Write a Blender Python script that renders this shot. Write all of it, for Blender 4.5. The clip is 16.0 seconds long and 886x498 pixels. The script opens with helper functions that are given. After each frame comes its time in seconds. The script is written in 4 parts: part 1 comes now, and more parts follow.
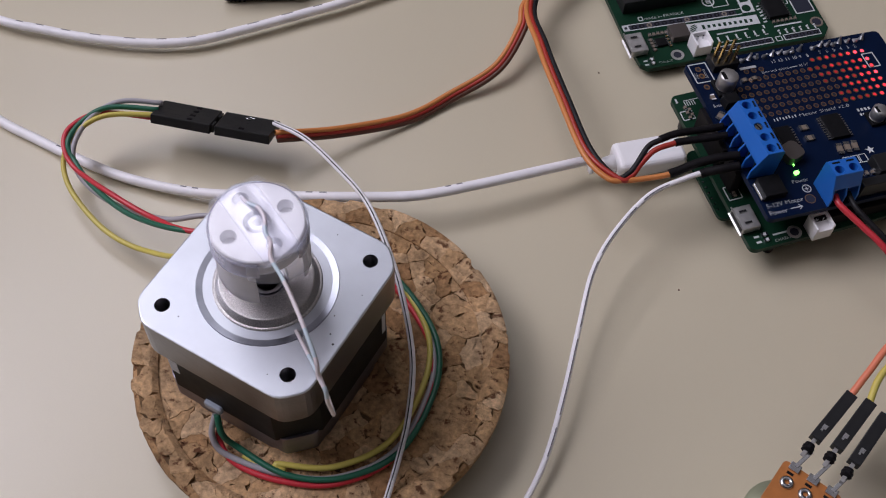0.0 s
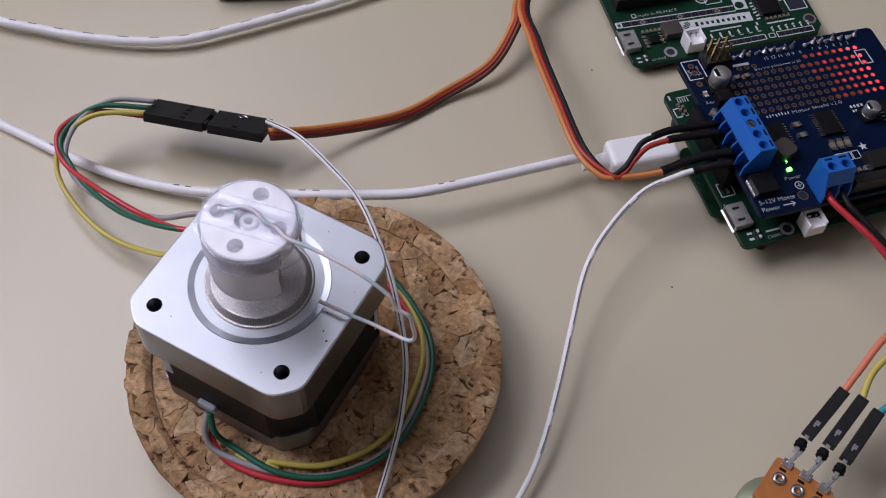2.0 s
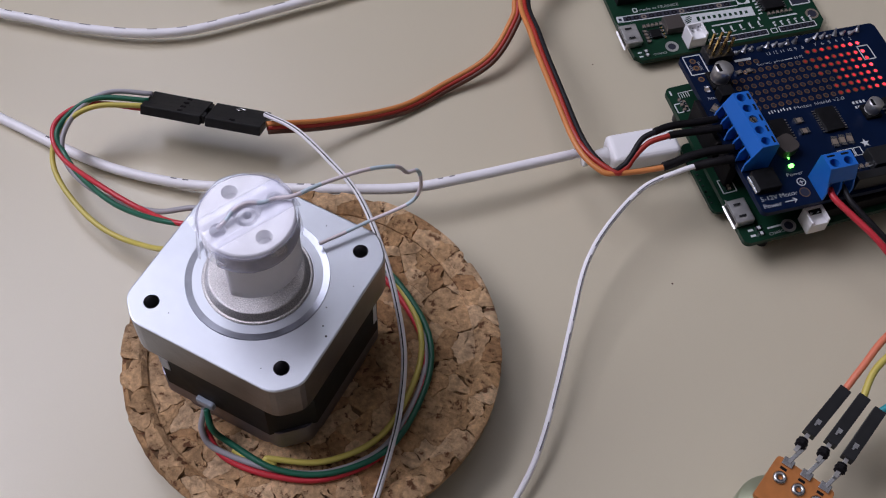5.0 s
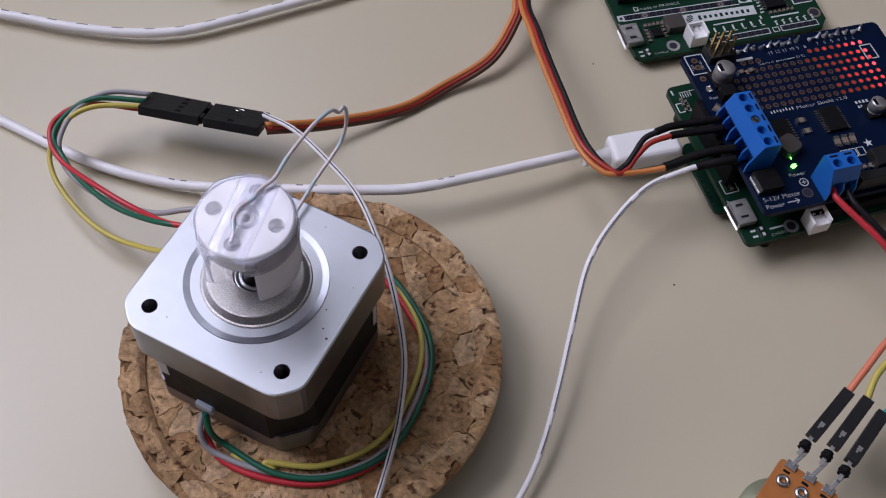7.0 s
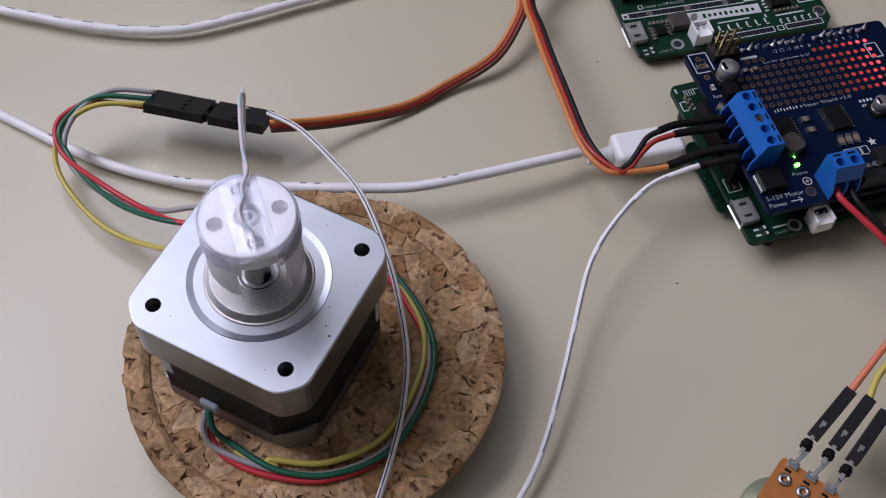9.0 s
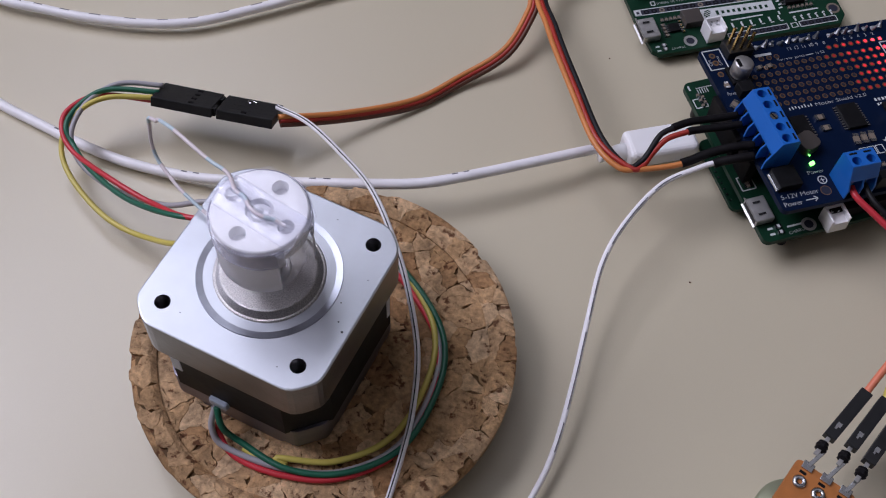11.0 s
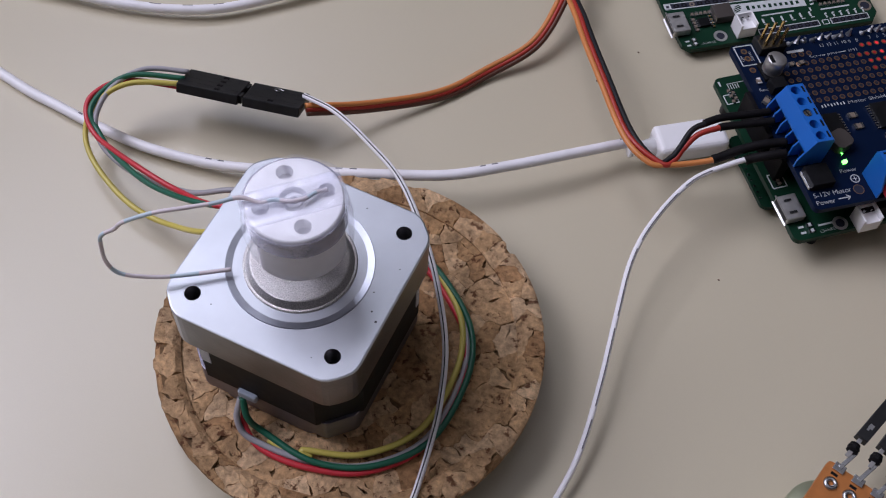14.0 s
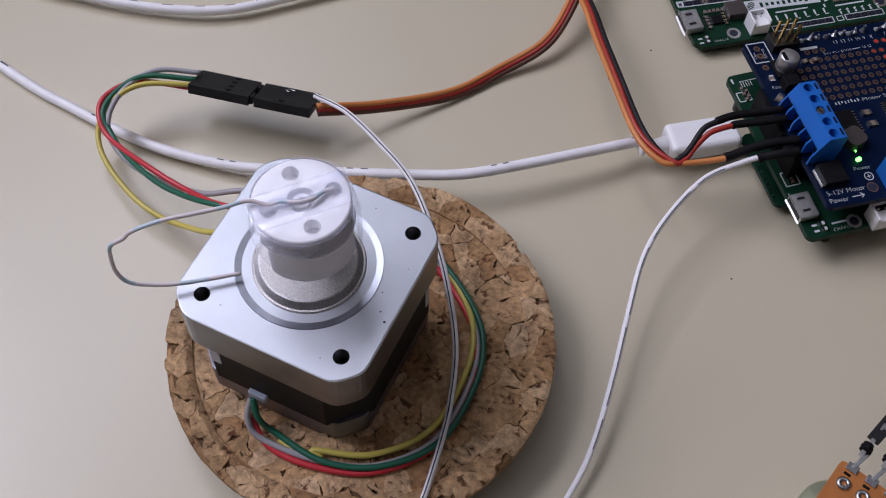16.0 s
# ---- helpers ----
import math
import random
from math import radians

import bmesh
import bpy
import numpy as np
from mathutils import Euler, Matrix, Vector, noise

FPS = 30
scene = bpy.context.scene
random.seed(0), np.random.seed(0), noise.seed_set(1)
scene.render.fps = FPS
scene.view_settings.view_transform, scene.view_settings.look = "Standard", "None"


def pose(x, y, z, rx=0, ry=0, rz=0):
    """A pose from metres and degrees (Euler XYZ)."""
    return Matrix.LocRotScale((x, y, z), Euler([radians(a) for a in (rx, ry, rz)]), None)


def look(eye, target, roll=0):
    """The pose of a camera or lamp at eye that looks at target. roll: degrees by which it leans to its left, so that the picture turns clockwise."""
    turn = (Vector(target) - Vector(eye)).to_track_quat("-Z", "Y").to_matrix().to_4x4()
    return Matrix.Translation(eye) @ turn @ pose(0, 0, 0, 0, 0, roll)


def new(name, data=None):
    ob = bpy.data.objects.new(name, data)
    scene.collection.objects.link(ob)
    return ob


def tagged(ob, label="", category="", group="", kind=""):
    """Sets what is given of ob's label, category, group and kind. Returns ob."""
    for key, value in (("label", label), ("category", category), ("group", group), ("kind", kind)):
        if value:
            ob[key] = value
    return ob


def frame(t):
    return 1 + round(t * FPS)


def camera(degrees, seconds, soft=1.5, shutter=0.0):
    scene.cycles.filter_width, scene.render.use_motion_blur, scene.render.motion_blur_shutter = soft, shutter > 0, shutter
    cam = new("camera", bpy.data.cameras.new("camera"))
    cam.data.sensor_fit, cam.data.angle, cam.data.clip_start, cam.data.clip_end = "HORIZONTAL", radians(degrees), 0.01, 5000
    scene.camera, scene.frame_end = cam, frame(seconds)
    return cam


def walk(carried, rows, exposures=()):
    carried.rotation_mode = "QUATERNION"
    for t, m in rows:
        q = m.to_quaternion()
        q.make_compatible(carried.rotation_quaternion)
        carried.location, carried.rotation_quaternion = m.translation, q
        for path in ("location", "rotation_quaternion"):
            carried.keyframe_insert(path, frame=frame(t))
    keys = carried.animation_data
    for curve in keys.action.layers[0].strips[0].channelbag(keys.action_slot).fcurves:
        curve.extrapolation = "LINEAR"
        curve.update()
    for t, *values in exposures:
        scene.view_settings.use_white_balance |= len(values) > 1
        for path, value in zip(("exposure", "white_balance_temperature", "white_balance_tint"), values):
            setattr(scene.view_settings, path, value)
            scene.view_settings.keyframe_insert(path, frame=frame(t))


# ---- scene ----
cam = camera(42.5, 16.0, soft=1.1, shutter=0.5)
PATH = [
    (0, (0.08191, -0.09459, 0.25435), (0.01593, 0.05281, 0.00000), 3.03),
    (0.5, (0.08202, -0.09404, 0.25457), (0.01653, 0.05281, 0.00000), 2.86),
    (1, (0.08290, -0.09424, 0.25560), (0.01725, 0.05272, 0.00000), 2.79),
    (1.5, (0.08250, -0.09448, 0.25513), (0.01746, 0.05290, 0.00000), 3.09),
    (2, (0.08311, -0.09412, 0.25440), (0.01784, 0.05299, 0.00000), 3.03),
    (2.5, (0.08107, -0.09341, 0.25341), (0.01762, 0.05277, 0.00000), 3.58),
    (3, (0.08095, -0.09298, 0.25237), (0.01793, 0.05211, 0.00000), 3.69),
    (3.5, (0.08130, -0.09305, 0.25265), (0.01837, 0.05188, 0.00000), 3.73),
    (4, (0.08123, -0.09319, 0.25268), (0.01857, 0.05191, 0.00000), 3.90),
    (6.5, (0.08261, -0.09184, 0.25321), (0.01901, 0.05194, 0.00000), 3.16),
    (7, (0.08063, -0.09118, 0.25169), (0.01852, 0.05208, 0.00000), 3.65),
    (7.5, (0.07991, -0.08990, 0.25143), (0.01877, 0.05167, 0.00000), 3.74),
    (8, (0.08100, -0.09003, 0.25164), (0.01873, 0.05120, 0.00000), 3.40),
    (8.5, (0.08131, -0.09050, 0.25299), (0.01807, 0.05092, 0.00000), 3.18),
    (9, (0.08172, -0.09048, 0.25264), (0.01802, 0.05115, 0.00000), 3.11),
    (11.5, (0.07786, -0.09056, 0.24934), (0.01542, 0.04846, 0.00000), 3.69),
    (12, (0.07683, -0.09101, 0.24913), (0.01456, 0.04731, 0.00000), 3.87),
    (12.5, (0.07411, -0.09097, 0.24671), (0.01320, 0.04647, 0.00000), 4.43),
    (13, (0.07331, -0.09115, 0.24587), (0.01311, 0.04557, 0.00000), 4.66),
    (13.5, (0.07254, -0.09216, 0.24662), (0.01196, 0.04435, 0.00000), 4.79),
    (14, (0.07239, -0.09224, 0.24662), (0.01121, 0.04391, 0.00000), 4.51),
    (14.5, (0.07331, -0.09173, 0.24691), (0.01047, 0.04384, 0.00000), 3.82),
    (15, (0.07282, -0.09084, 0.24568), (0.00983, 0.04344, 0.00000), 3.56),
    (15.5, (0.07368, -0.09077, 0.24620), (0.00948, 0.04282, 0.00000), 3.06),
    (16, (0.07437, -0.09070, 0.24674), (0.00879, 0.04241, 0.00000), 2.57),
]
walk(cam, [(t, look(eye, target, roll)) for t, eye, target, roll in PATH], exposures=[(0, 0.0, 6740, 10), (1, 0.0, 6670, 10), (2.5, 0.0, 6530, 10), (6.5, 0.0, 6450, 10), (12, 0.0, 6370, 10), (16, 0.0, 6370, 10)])

# ---- light: daylight through a window, plus an added lamp for metal sheen ----
world = bpy.data.worlds.new("world")
scene.world = world
world.use_nodes = True
wn = world.node_tree.nodes
sky = wn.new("ShaderNodeTexSky")
sky.sky_type, sky.sun_disc = "NISHITA", False
sky.sun_elevation, sky.sun_rotation = radians(38), radians(-40)
wn["Background"].inputs["Strength"].default_value = 0.1
world.node_tree.links.new(sky.outputs[0], wn["Background"].inputs["Color"])


def opening_lamp(name, place, target, size_x, size_y, watts, colour):
    data = bpy.data.lights.new(name, "AREA")
    data.shape, data.size, data.size_y, data.energy, data.color = "RECTANGLE", size_x, size_y, watts, colour
    ob = new(name, data)
    ob.matrix_world = look(place, target)
    return ob


opening_lamp("window_and_sheen_light", (-1.02, -0.22, 1.36), (0.6, -0.16, 1.06), 0.9, 1.0, 23.4, (0.965, 0.94, 1.12))
# Added lamp in a second opening, for sheen on plate and table.
opening_lamp("window_and_sheen_light", (-1.02, 0.78, 1.95), (0.6, 0.30, 1.25), 0.8, 0.75, 8.7, (0.95, 0.95, 1.12))

# ---- materials ----
CM = 0.01


def material(name, colour, rough=0.5, metal=0.0, vary=0.15, scale=40.0, bump=0.0, bump_scale=200.0, coat=0.0, emit=None, strength=0.0, alpha=1.0, trans=0.0, spec=0.5):
    m = bpy.data.materials.new(name)
    m.use_nodes = True
    nt = m.node_tree
    b = nt.nodes["Principled BSDF"]
    b.inputs["Roughness"].default_value, b.inputs["Metallic"].default_value = rough, metal
    b.inputs["Coat Weight"].default_value = coat
    b.inputs["Alpha"].default_value = alpha
    b.inputs["Transmission Weight"].default_value = trans
    b.inputs["Specular IOR Level"].default_value = spec
    tc = nt.nodes.new("ShaderNodeTexCoord")
    n1 = nt.nodes.new("ShaderNodeTexNoise")
    n1.inputs["Scale"].default_value, n1.inputs["Detail"].default_value = scale, 6
    nt.links.new(tc.outputs["Object"], n1.inputs["Vector"])
    ramp = nt.nodes.new("ShaderNodeMapRange")
    ramp.inputs["From Min"].default_value, ramp.inputs["From Max"].default_value = 0.3, 0.7
    ramp.inputs["To Min"].default_value, ramp.inputs["To Max"].default_value = 1 - vary, 1 + vary
    nt.links.new(n1.outputs["Fac"], ramp.inputs["Value"])
    mul = nt.nodes.new("ShaderNodeVectorMath")
    mul.operation = "SCALE"
    mul.inputs[0].default_value = colour[:3]
    nt.links.new(ramp.outputs[0], mul.inputs["Scale"])
    nt.links.new(mul.outputs[0], b.inputs["Base Color"])
    rr = nt.nodes.new("ShaderNodeMapRange")
    rr.inputs["To Min"].default_value, rr.inputs["To Max"].default_value = rough * 0.85, min(1, rough * 1.15)
    nt.links.new(n1.outputs["Fac"], rr.inputs["Value"])
    nt.links.new(rr.outputs[0], b.inputs["Roughness"])
    if bump:
        n2 = nt.nodes.new("ShaderNodeTexNoise")
        n2.inputs["Scale"].default_value, n2.inputs["Detail"].default_value = bump_scale, 4
        nt.links.new(tc.outputs["Object"], n2.inputs["Vector"])
        bp = nt.nodes.new("ShaderNodeBump")
        bp.inputs["Strength"].default_value, bp.inputs["Distance"].default_value = bump, 0.0005
        nt.links.new(n2.outputs["Fac"], bp.inputs["Height"])
        nt.links.new(bp.outputs[0], b.inputs["Normal"])
    if emit:
        b.inputs["Emission Color"].default_value = (*emit, 1)
        b.inputs["Emission Strength"].default_value = strength
    return m


def cork_material(name, shade):
    """Pressed cork: pale and brown granules, mottled and pitted."""
    m = material(name, (0.4, 0.26, 0.15), rough=0.85, spec=0.25)
    nt = m.node_tree
    b = nt.nodes["Principled BSDF"]
    tc = nt.nodes.new("ShaderNodeTexCoord")
    info = nt.nodes.new("ShaderNodeObjectInfo")
    geo = nt.nodes.new("ShaderNodeNewGeometry")
    rnd = nt.nodes.new("ShaderNodeMath")
    rnd.operation = "ADD"
    nt.links.new(info.outputs["Random"], rnd.inputs[0])
    nt.links.new(geo.outputs["Random Per Island"], rnd.inputs[1])
    wrap = nt.nodes.new("ShaderNodeMath")
    wrap.operation = "FRACT"
    nt.links.new(rnd.outputs[0], wrap.inputs[0])

    def field(scale, detail, lo, hi, to_lo, to_hi):
        n = nt.nodes.new("ShaderNodeTexNoise")
        n.inputs["Scale"].default_value, n.inputs["Detail"].default_value, n.inputs["Roughness"].default_value = scale, detail, 0.65
        nt.links.new(tc.outputs["Object"], n.inputs["Vector"])
        r = nt.nodes.new("ShaderNodeMapRange")
        r.inputs["From Min"].default_value, r.inputs["From Max"].default_value = lo, hi
        r.inputs["To Min"].default_value, r.inputs["To Max"].default_value = to_lo, to_hi
        nt.links.new(n.outputs["Fac"], r.inputs["Value"])
        return r.outputs[0]

    def times(a, c):
        f = nt.nodes.new("ShaderNodeMath")
        f.operation = "MULTIPLY"
        nt.links.new(a, f.inputs[0])
        nt.links.new(c, f.inputs[1])
        return f.outputs[0]

    ramp = nt.nodes.new("ShaderNodeValToRGB")
    e = ramp.color_ramp.elements
    e[0].position, e[0].color = 0.0, (0.41, 0.225, 0.105, 1)
    e[1].position, e[1].color = 1.0, (0.70, 0.48, 0.285, 1)
    for p, c in ((0.22, (0.50, 0.30, 0.145, 1)), (0.6, (0.61, 0.39, 0.21, 1))):
        e.new(p).color = c
    nt.links.new(wrap.outputs[0], ramp.inputs[0])
    pits = field(380, 8, 0.37, 0.43, 0.1, 1.0)
    relief = times(field(160, 5, 0.36, 0.44, 0.72, 1.0), field(750, 6, 0.3, 0.7, 0.56, 1.3))
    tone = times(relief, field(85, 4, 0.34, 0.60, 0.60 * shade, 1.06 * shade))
    sc = nt.nodes.new("ShaderNodeVectorMath")
    sc.operation = "SCALE"
    nt.links.new(ramp.outputs[0], sc.inputs[0])
    nt.links.new(tone, sc.inputs["Scale"])
    mix = nt.nodes.new("ShaderNodeMix")
    mix.data_type = "RGBA"
    mix.inputs[6].default_value = (0.10, 0.035, 0.014, 1)
    nt.links.new(pits, mix.inputs[0])
    nt.links.new(sc.outputs[0], mix.inputs[7])
    nt.links.new(mix.outputs[2], b.inputs["Base Color"])
    bp = nt.nodes.new("ShaderNodeBump")
    bp.inputs["Strength"].default_value, bp.inputs["Distance"].default_value = 0.7, 0.0005
    nt.links.new(relief, bp.inputs["Height"])
    nt.links.new(bp.outputs[0], b.inputs["Normal"])
    return m


def tape_material(name, milky, tint):
    """Clear film: see-through, faintly milky, glossy at a slant."""
    m = bpy.data.materials.new(name)
    m.use_nodes = True
    nt = m.node_tree
    nt.nodes.remove(nt.nodes["Principled BSDF"])
    clear, milk, gloss = (nt.nodes.new("ShaderNodeBsdf" + k) for k in ("Transparent", "Diffuse", "Glossy"))
    milk.inputs["Color"].default_value = (*tint, 1)
    gloss.inputs["Roughness"].default_value = 0.16
    tc, n = nt.nodes.new("ShaderNodeTexCoord"), nt.nodes.new("ShaderNodeTexNoise")
    n.inputs["Scale"].default_value, n.inputs["Detail"].default_value = 120, 3
    nt.links.new(tc.outputs["Object"], n.inputs["Vector"])
    r = nt.nodes.new("ShaderNodeMapRange")
    r.inputs["From Min"].default_value, r.inputs["From Max"].default_value = 0.35, 0.75
    r.inputs["To Min"].default_value, r.inputs["To Max"].default_value = milky * 0.6, milky * 1.4
    nt.links.new(n.outputs["Fac"], r.inputs["Value"])
    bp = nt.nodes.new("ShaderNodeBump")
    bp.inputs["Strength"].default_value, bp.inputs["Distance"].default_value = 0.15, 0.0005
    nt.links.new(n.outputs["Fac"], bp.inputs["Height"])
    nt.links.new(bp.outputs[0], gloss.inputs["Normal"])
    a, b, fr = nt.nodes.new("ShaderNodeMixShader"), nt.nodes.new("ShaderNodeMixShader"), nt.nodes.new("ShaderNodeMath")
    lw = nt.nodes.new("ShaderNodeLayerWeight")
    fr.operation = "MULTIPLY_ADD"
    fr.inputs[1].default_value, fr.inputs[2].default_value = 0.09, 0.03
    lw.inputs["Blend"].default_value = 0.3
    nt.links.new(lw.outputs["Facing"], fr.inputs[0])
    nt.links.new(r.outputs[0], a.inputs["Fac"])
    nt.links.new(clear.outputs[0], a.inputs[1])
    nt.links.new(milk.outputs[0], a.inputs[2])
    nt.links.new(fr.outputs[0], b.inputs["Fac"])
    nt.links.new(a.outputs[0], b.inputs[1])
    nt.links.new(gloss.outputs[0], b.inputs[2])
    nt.links.new(b.outputs[0], nt.nodes["Material Output"].inputs["Surface"])
    return m


M_TABLE = material("laminate_table", (0.573, 0.514, 0.378), rough=0.3, vary=0.008, scale=2200, bump=0.08, bump_scale=3400, spec=0.8)
M_WALL = material("wall_paint", (0.80, 0.79, 0.77), rough=0.9, vary=0.03, scale=5, bump=0.1)
M_WALL2 = material("fill_cutting_wall", (0.16, 0.15, 0.14), rough=0.9, vary=0.05, scale=5, bump=0.1)
M_FLOOR = material("floor_vinyl", (0.3, 0.28, 0.26), rough=0.5, vary=0.1, scale=8)
M_CORK = cork_material("cork", 1.0)
# Same cork at 0.4 tone: shade in the cracks put into the colour.
M_CORK_BODY = cork_material("shaded_cork", 0.4)
M_ALU = material("machined_aluminium", (0.545, 0.568, 0.615), rough=0.46, metal=1.0, vary=0.09, scale=70, bump=0.03, bump_scale=6000)
M_RING = material("turned_ring_aluminium", (0.40, 0.415, 0.47), rough=0.3, metal=1.0, vary=0.1, scale=300)
# Plate metal, darker: shade of its sides and hole threads put into the colour.
M_ALU_SIDE = material("shaded_aluminium_side", (0.165, 0.16, 0.168), rough=0.3, metal=1.0, vary=0.22, scale=140, bump=0.1, bump_scale=1500)
M_BELL = material("cast_aluminium", (0.22, 0.21, 0.25), rough=0.45, metal=1.0, vary=0.15, scale=300, bump=0.1, bump_scale=2500)
M_BOSS = material("bead_blasted_aluminium", (0.58, 0.56, 0.55), rough=0.36, metal=1.0, vary=0.38, scale=4200, bump=0.35, bump_scale=5000)
M_STEEL = material("bright_steel", (0.55, 0.55, 0.57), rough=0.3, metal=1.0, vary=0.05)
# Steel coloured near black for the dark it mirrors under the wheel.
M_DARK_STEEL = material("shade_dark_steel", (0.007, 0.007, 0.008), rough=0.35, metal=0.0, spec=0.25, vary=0.1)
M_STATOR = material("black_laminations", (0.008, 0.008, 0.009), spec=0.1, rough=0.5, vary=0.3, scale=400, bump=0.2)
M_HOLE = material("threaded_hole", (0.05, 0.05, 0.056), rough=0.5, metal=0.8, vary=0.2)
M_DISC = material("white_plastic", (0.87, 0.86, 0.89), rough=0.35, vary=0.04, scale=150)
M_PAPER = material("white_paper", (0.92, 0.91, 0.94), rough=0.6, vary=0.03, scale=300)
pn = M_PAPER.node_tree
thin, both = pn.nodes.new("ShaderNodeBsdfTranslucent"), pn.nodes.new("ShaderNodeMixShader")
thin.inputs["Color"].default_value, both.inputs["Fac"].default_value = (0.92, 0.91, 0.95, 1), 0.42
pn.links.new(pn.nodes["Principled BSDF"].outputs[0], both.inputs[1])
pn.links.new(thin.outputs[0], both.inputs[2])
pn.links.new(both.outputs[0], pn.nodes["Material Output"].inputs["Surface"])
M_TAPE = tape_material("clear_tape", 0.14, (0.78, 0.80, 0.97))
# Grey tint puts the wheel rim's shade into the tape colour.
M_RIM_SHADE = tape_material("rim_shade_tape", 0.55, (0.50, 0.49, 0.60))
M_BLACK = material("black_plastic", (0.014, 0.014, 0.015), spec=0.3, rough=0.45, vary=0.2, scale=300, bump=0.1)
M_RUBBER = material("black_rubber", (0.009, 0.008, 0.009), spec=0.1, rough=0.6, vary=0.3, scale=500, bump=0.3)
M_WHITE_CABLE = material("white_pvc", (0.90, 0.88, 0.90), rough=0.4, vary=0.04, scale=200)
M_WHITE = material("white_nylon", (0.88, 0.87, 0.88), rough=0.4, vary=0.04)
M_PRINT = material("grey_print", (0.14, 0.13, 0.15), rough=0.5, vary=0.2, scale=900)
M_RED = material("red_pvc", (0.55, 0.03, 0.045), rough=0.38, vary=0.1)
M_GREEN = material("green_pvc", (0.012, 0.115, 0.065), rough=0.38, vary=0.1)
M_YELLOW = material("yellow_pvc", (0.58, 0.48, 0.10), rough=0.4, vary=0.1)
M_GREY = material("grey_pvc", (0.36, 0.34, 0.36), rough=0.4, vary=0.1)
M_ORANGE = material("orange_pvc", (0.60, 0.215, 0.06), rough=0.4, vary=0.12)
M_BROWN = material("brown_pvc", (0.10, 0.035, 0.02), rough=0.4, vary=0.2)
M_WIRE_BLACK = material("black_pvc", (0.012, 0.011, 0.013), rough=0.5, vary=0.2, spec=0.25)
M_DARKRED = material("dark_red_pvc", (0.37, 0.028, 0.018), rough=0.4, vary=0.1)
M_SALMON = material("salmon_pvc", (0.75, 0.22, 0.12), rough=0.4, vary=0.1)
M_TEAL = material("teal_pvc", (0.03, 0.30, 0.33), rough=0.4, vary=0.1)
M_PALE_BLUE = material("pale_blue_varnish", (0.52, 0.62, 0.68), rough=0.4, vary=0.1)
M_PINK = material("pinkish_white_pvc", (0.72, 0.64, 0.66), rough=0.45, vary=0.1)
M_PCB_BLUE = material("blue_solder_mask", (0.0032, 0.009, 0.031), spec=0.07, rough=0.35, vary=0.12, scale=120)
M_PCB_GREEN = material("green_solder_mask", (0.007, 0.034, 0.018), spec=0.14, rough=0.35, vary=0.15, scale=120)
M_TERMINAL = material("blue_nylon", (0.012, 0.13, 0.50), rough=0.38, vary=0.06)
M_SCREW = material("zinc_screw", (0.30, 0.31, 0.33), rough=0.35, metal=1.0, vary=0.2)
M_BROWNGREY = material("ferrite_block", (0.06, 0.05, 0.045), rough=0.45, vary=0.2)
M_SILK = material("silkscreen_white", (0.58, 0.60, 0.61), rough=0.6, vary=0.08, scale=600)
M_COPPER = material("tinned_copper_ring", (0.20, 0.11, 0.05), rough=0.4, metal=0.6, vary=0.15)
M_GOLD = material("gold_plated", (0.75, 0.52, 0.20), rough=0.25, metal=1.0, vary=0.1)
M_SOLDER = material("solder", (0.55, 0.56, 0.58), rough=0.25, metal=1.0, vary=0.1)
M_DULL_SOLDER = material("dull_solder", (0.42, 0.43, 0.46), rough=0.42, metal=1.0, vary=0.25, scale=900, bump=0.2, bump_scale=2500)
M_TIN = material("stamped_tin", (0.52, 0.51, 0.50), rough=0.42, metal=0.85, vary=0.15, scale=400)
M_IC = material("chip_epoxy", (0.009, 0.009, 0.010), spec=0.1, rough=0.5, vary=0.2, scale=500)
M_TAN = material("ceramic_capacitor", (0.20, 0.16, 0.125), rough=0.5, vary=0.1)
M_SOCKET = material("bluish_nylon", (0.34, 0.38, 0.45), rough=0.3, vary=0.1)
M_PHENOLIC = material("phenolic_orange", (0.42, 0.15, 0.035), rough=0.5, vary=0.15, scale=300)
M_OLIVE = material("olive_plated_can", (0.35, 0.37, 0.25), rough=0.35, metal=0.5, vary=0.1)
M_LED_AND_GLINT = material("green_led_and_glint", (0.2, 0.9, 0.3), rough=0.3, emit=(0.16, 1.0, 0.12), strength=5.0)
M_HOLE_GLOW = [material("red_led_glow", (0.3, 0.02, 0.02), rough=0.4, emit=(1.0, 0.03, 0.06), strength=s) for s in (0.06, 0.2, 0.6, 1.8, 5.0)]
M_PINHOLE = material("dark_plated_hole", (0.012, 0.014, 0.03), rough=0.6, vary=0.1)


# ---- building helpers (lengths in centimetres) ----
def part(name, bm, mat, parent=None, label="", smooth=False):
    me = bpy.data.meshes.new(name)
    bmesh.ops.recalc_face_normals(bm, faces=bm.faces)
    bm.transform(Matrix.Scale(CM, 4))
    bm.to_mesh(me)
    bm.free()
    for mt in mat if isinstance(mat, (list, tuple)) else [mat]:
        me.materials.append(mt)
    if smooth:
        for p in me.polygons:
            p.use_smooth = True
    ob = new(name, me)
    if parent:
        ob.parent = parent
    if label:
        tagged(ob, label)
    return ob


def thing(name, label, category, at=(0, 0, 0), turn=0, tilt=0, group=""):
    ob = new(name)
    ob.empty_display_size = 0.01
    ob.matrix_world = pose(at[0] * CM, at[1] * CM, at[2] * CM, 0, tilt, turn)
    return tagged(ob, label, category, group)


def box(bm, c, size, rot=(0, 0, 0), bevel=0.0, seg=2):
    r = bmesh.ops.create_cube(bm, size=1)
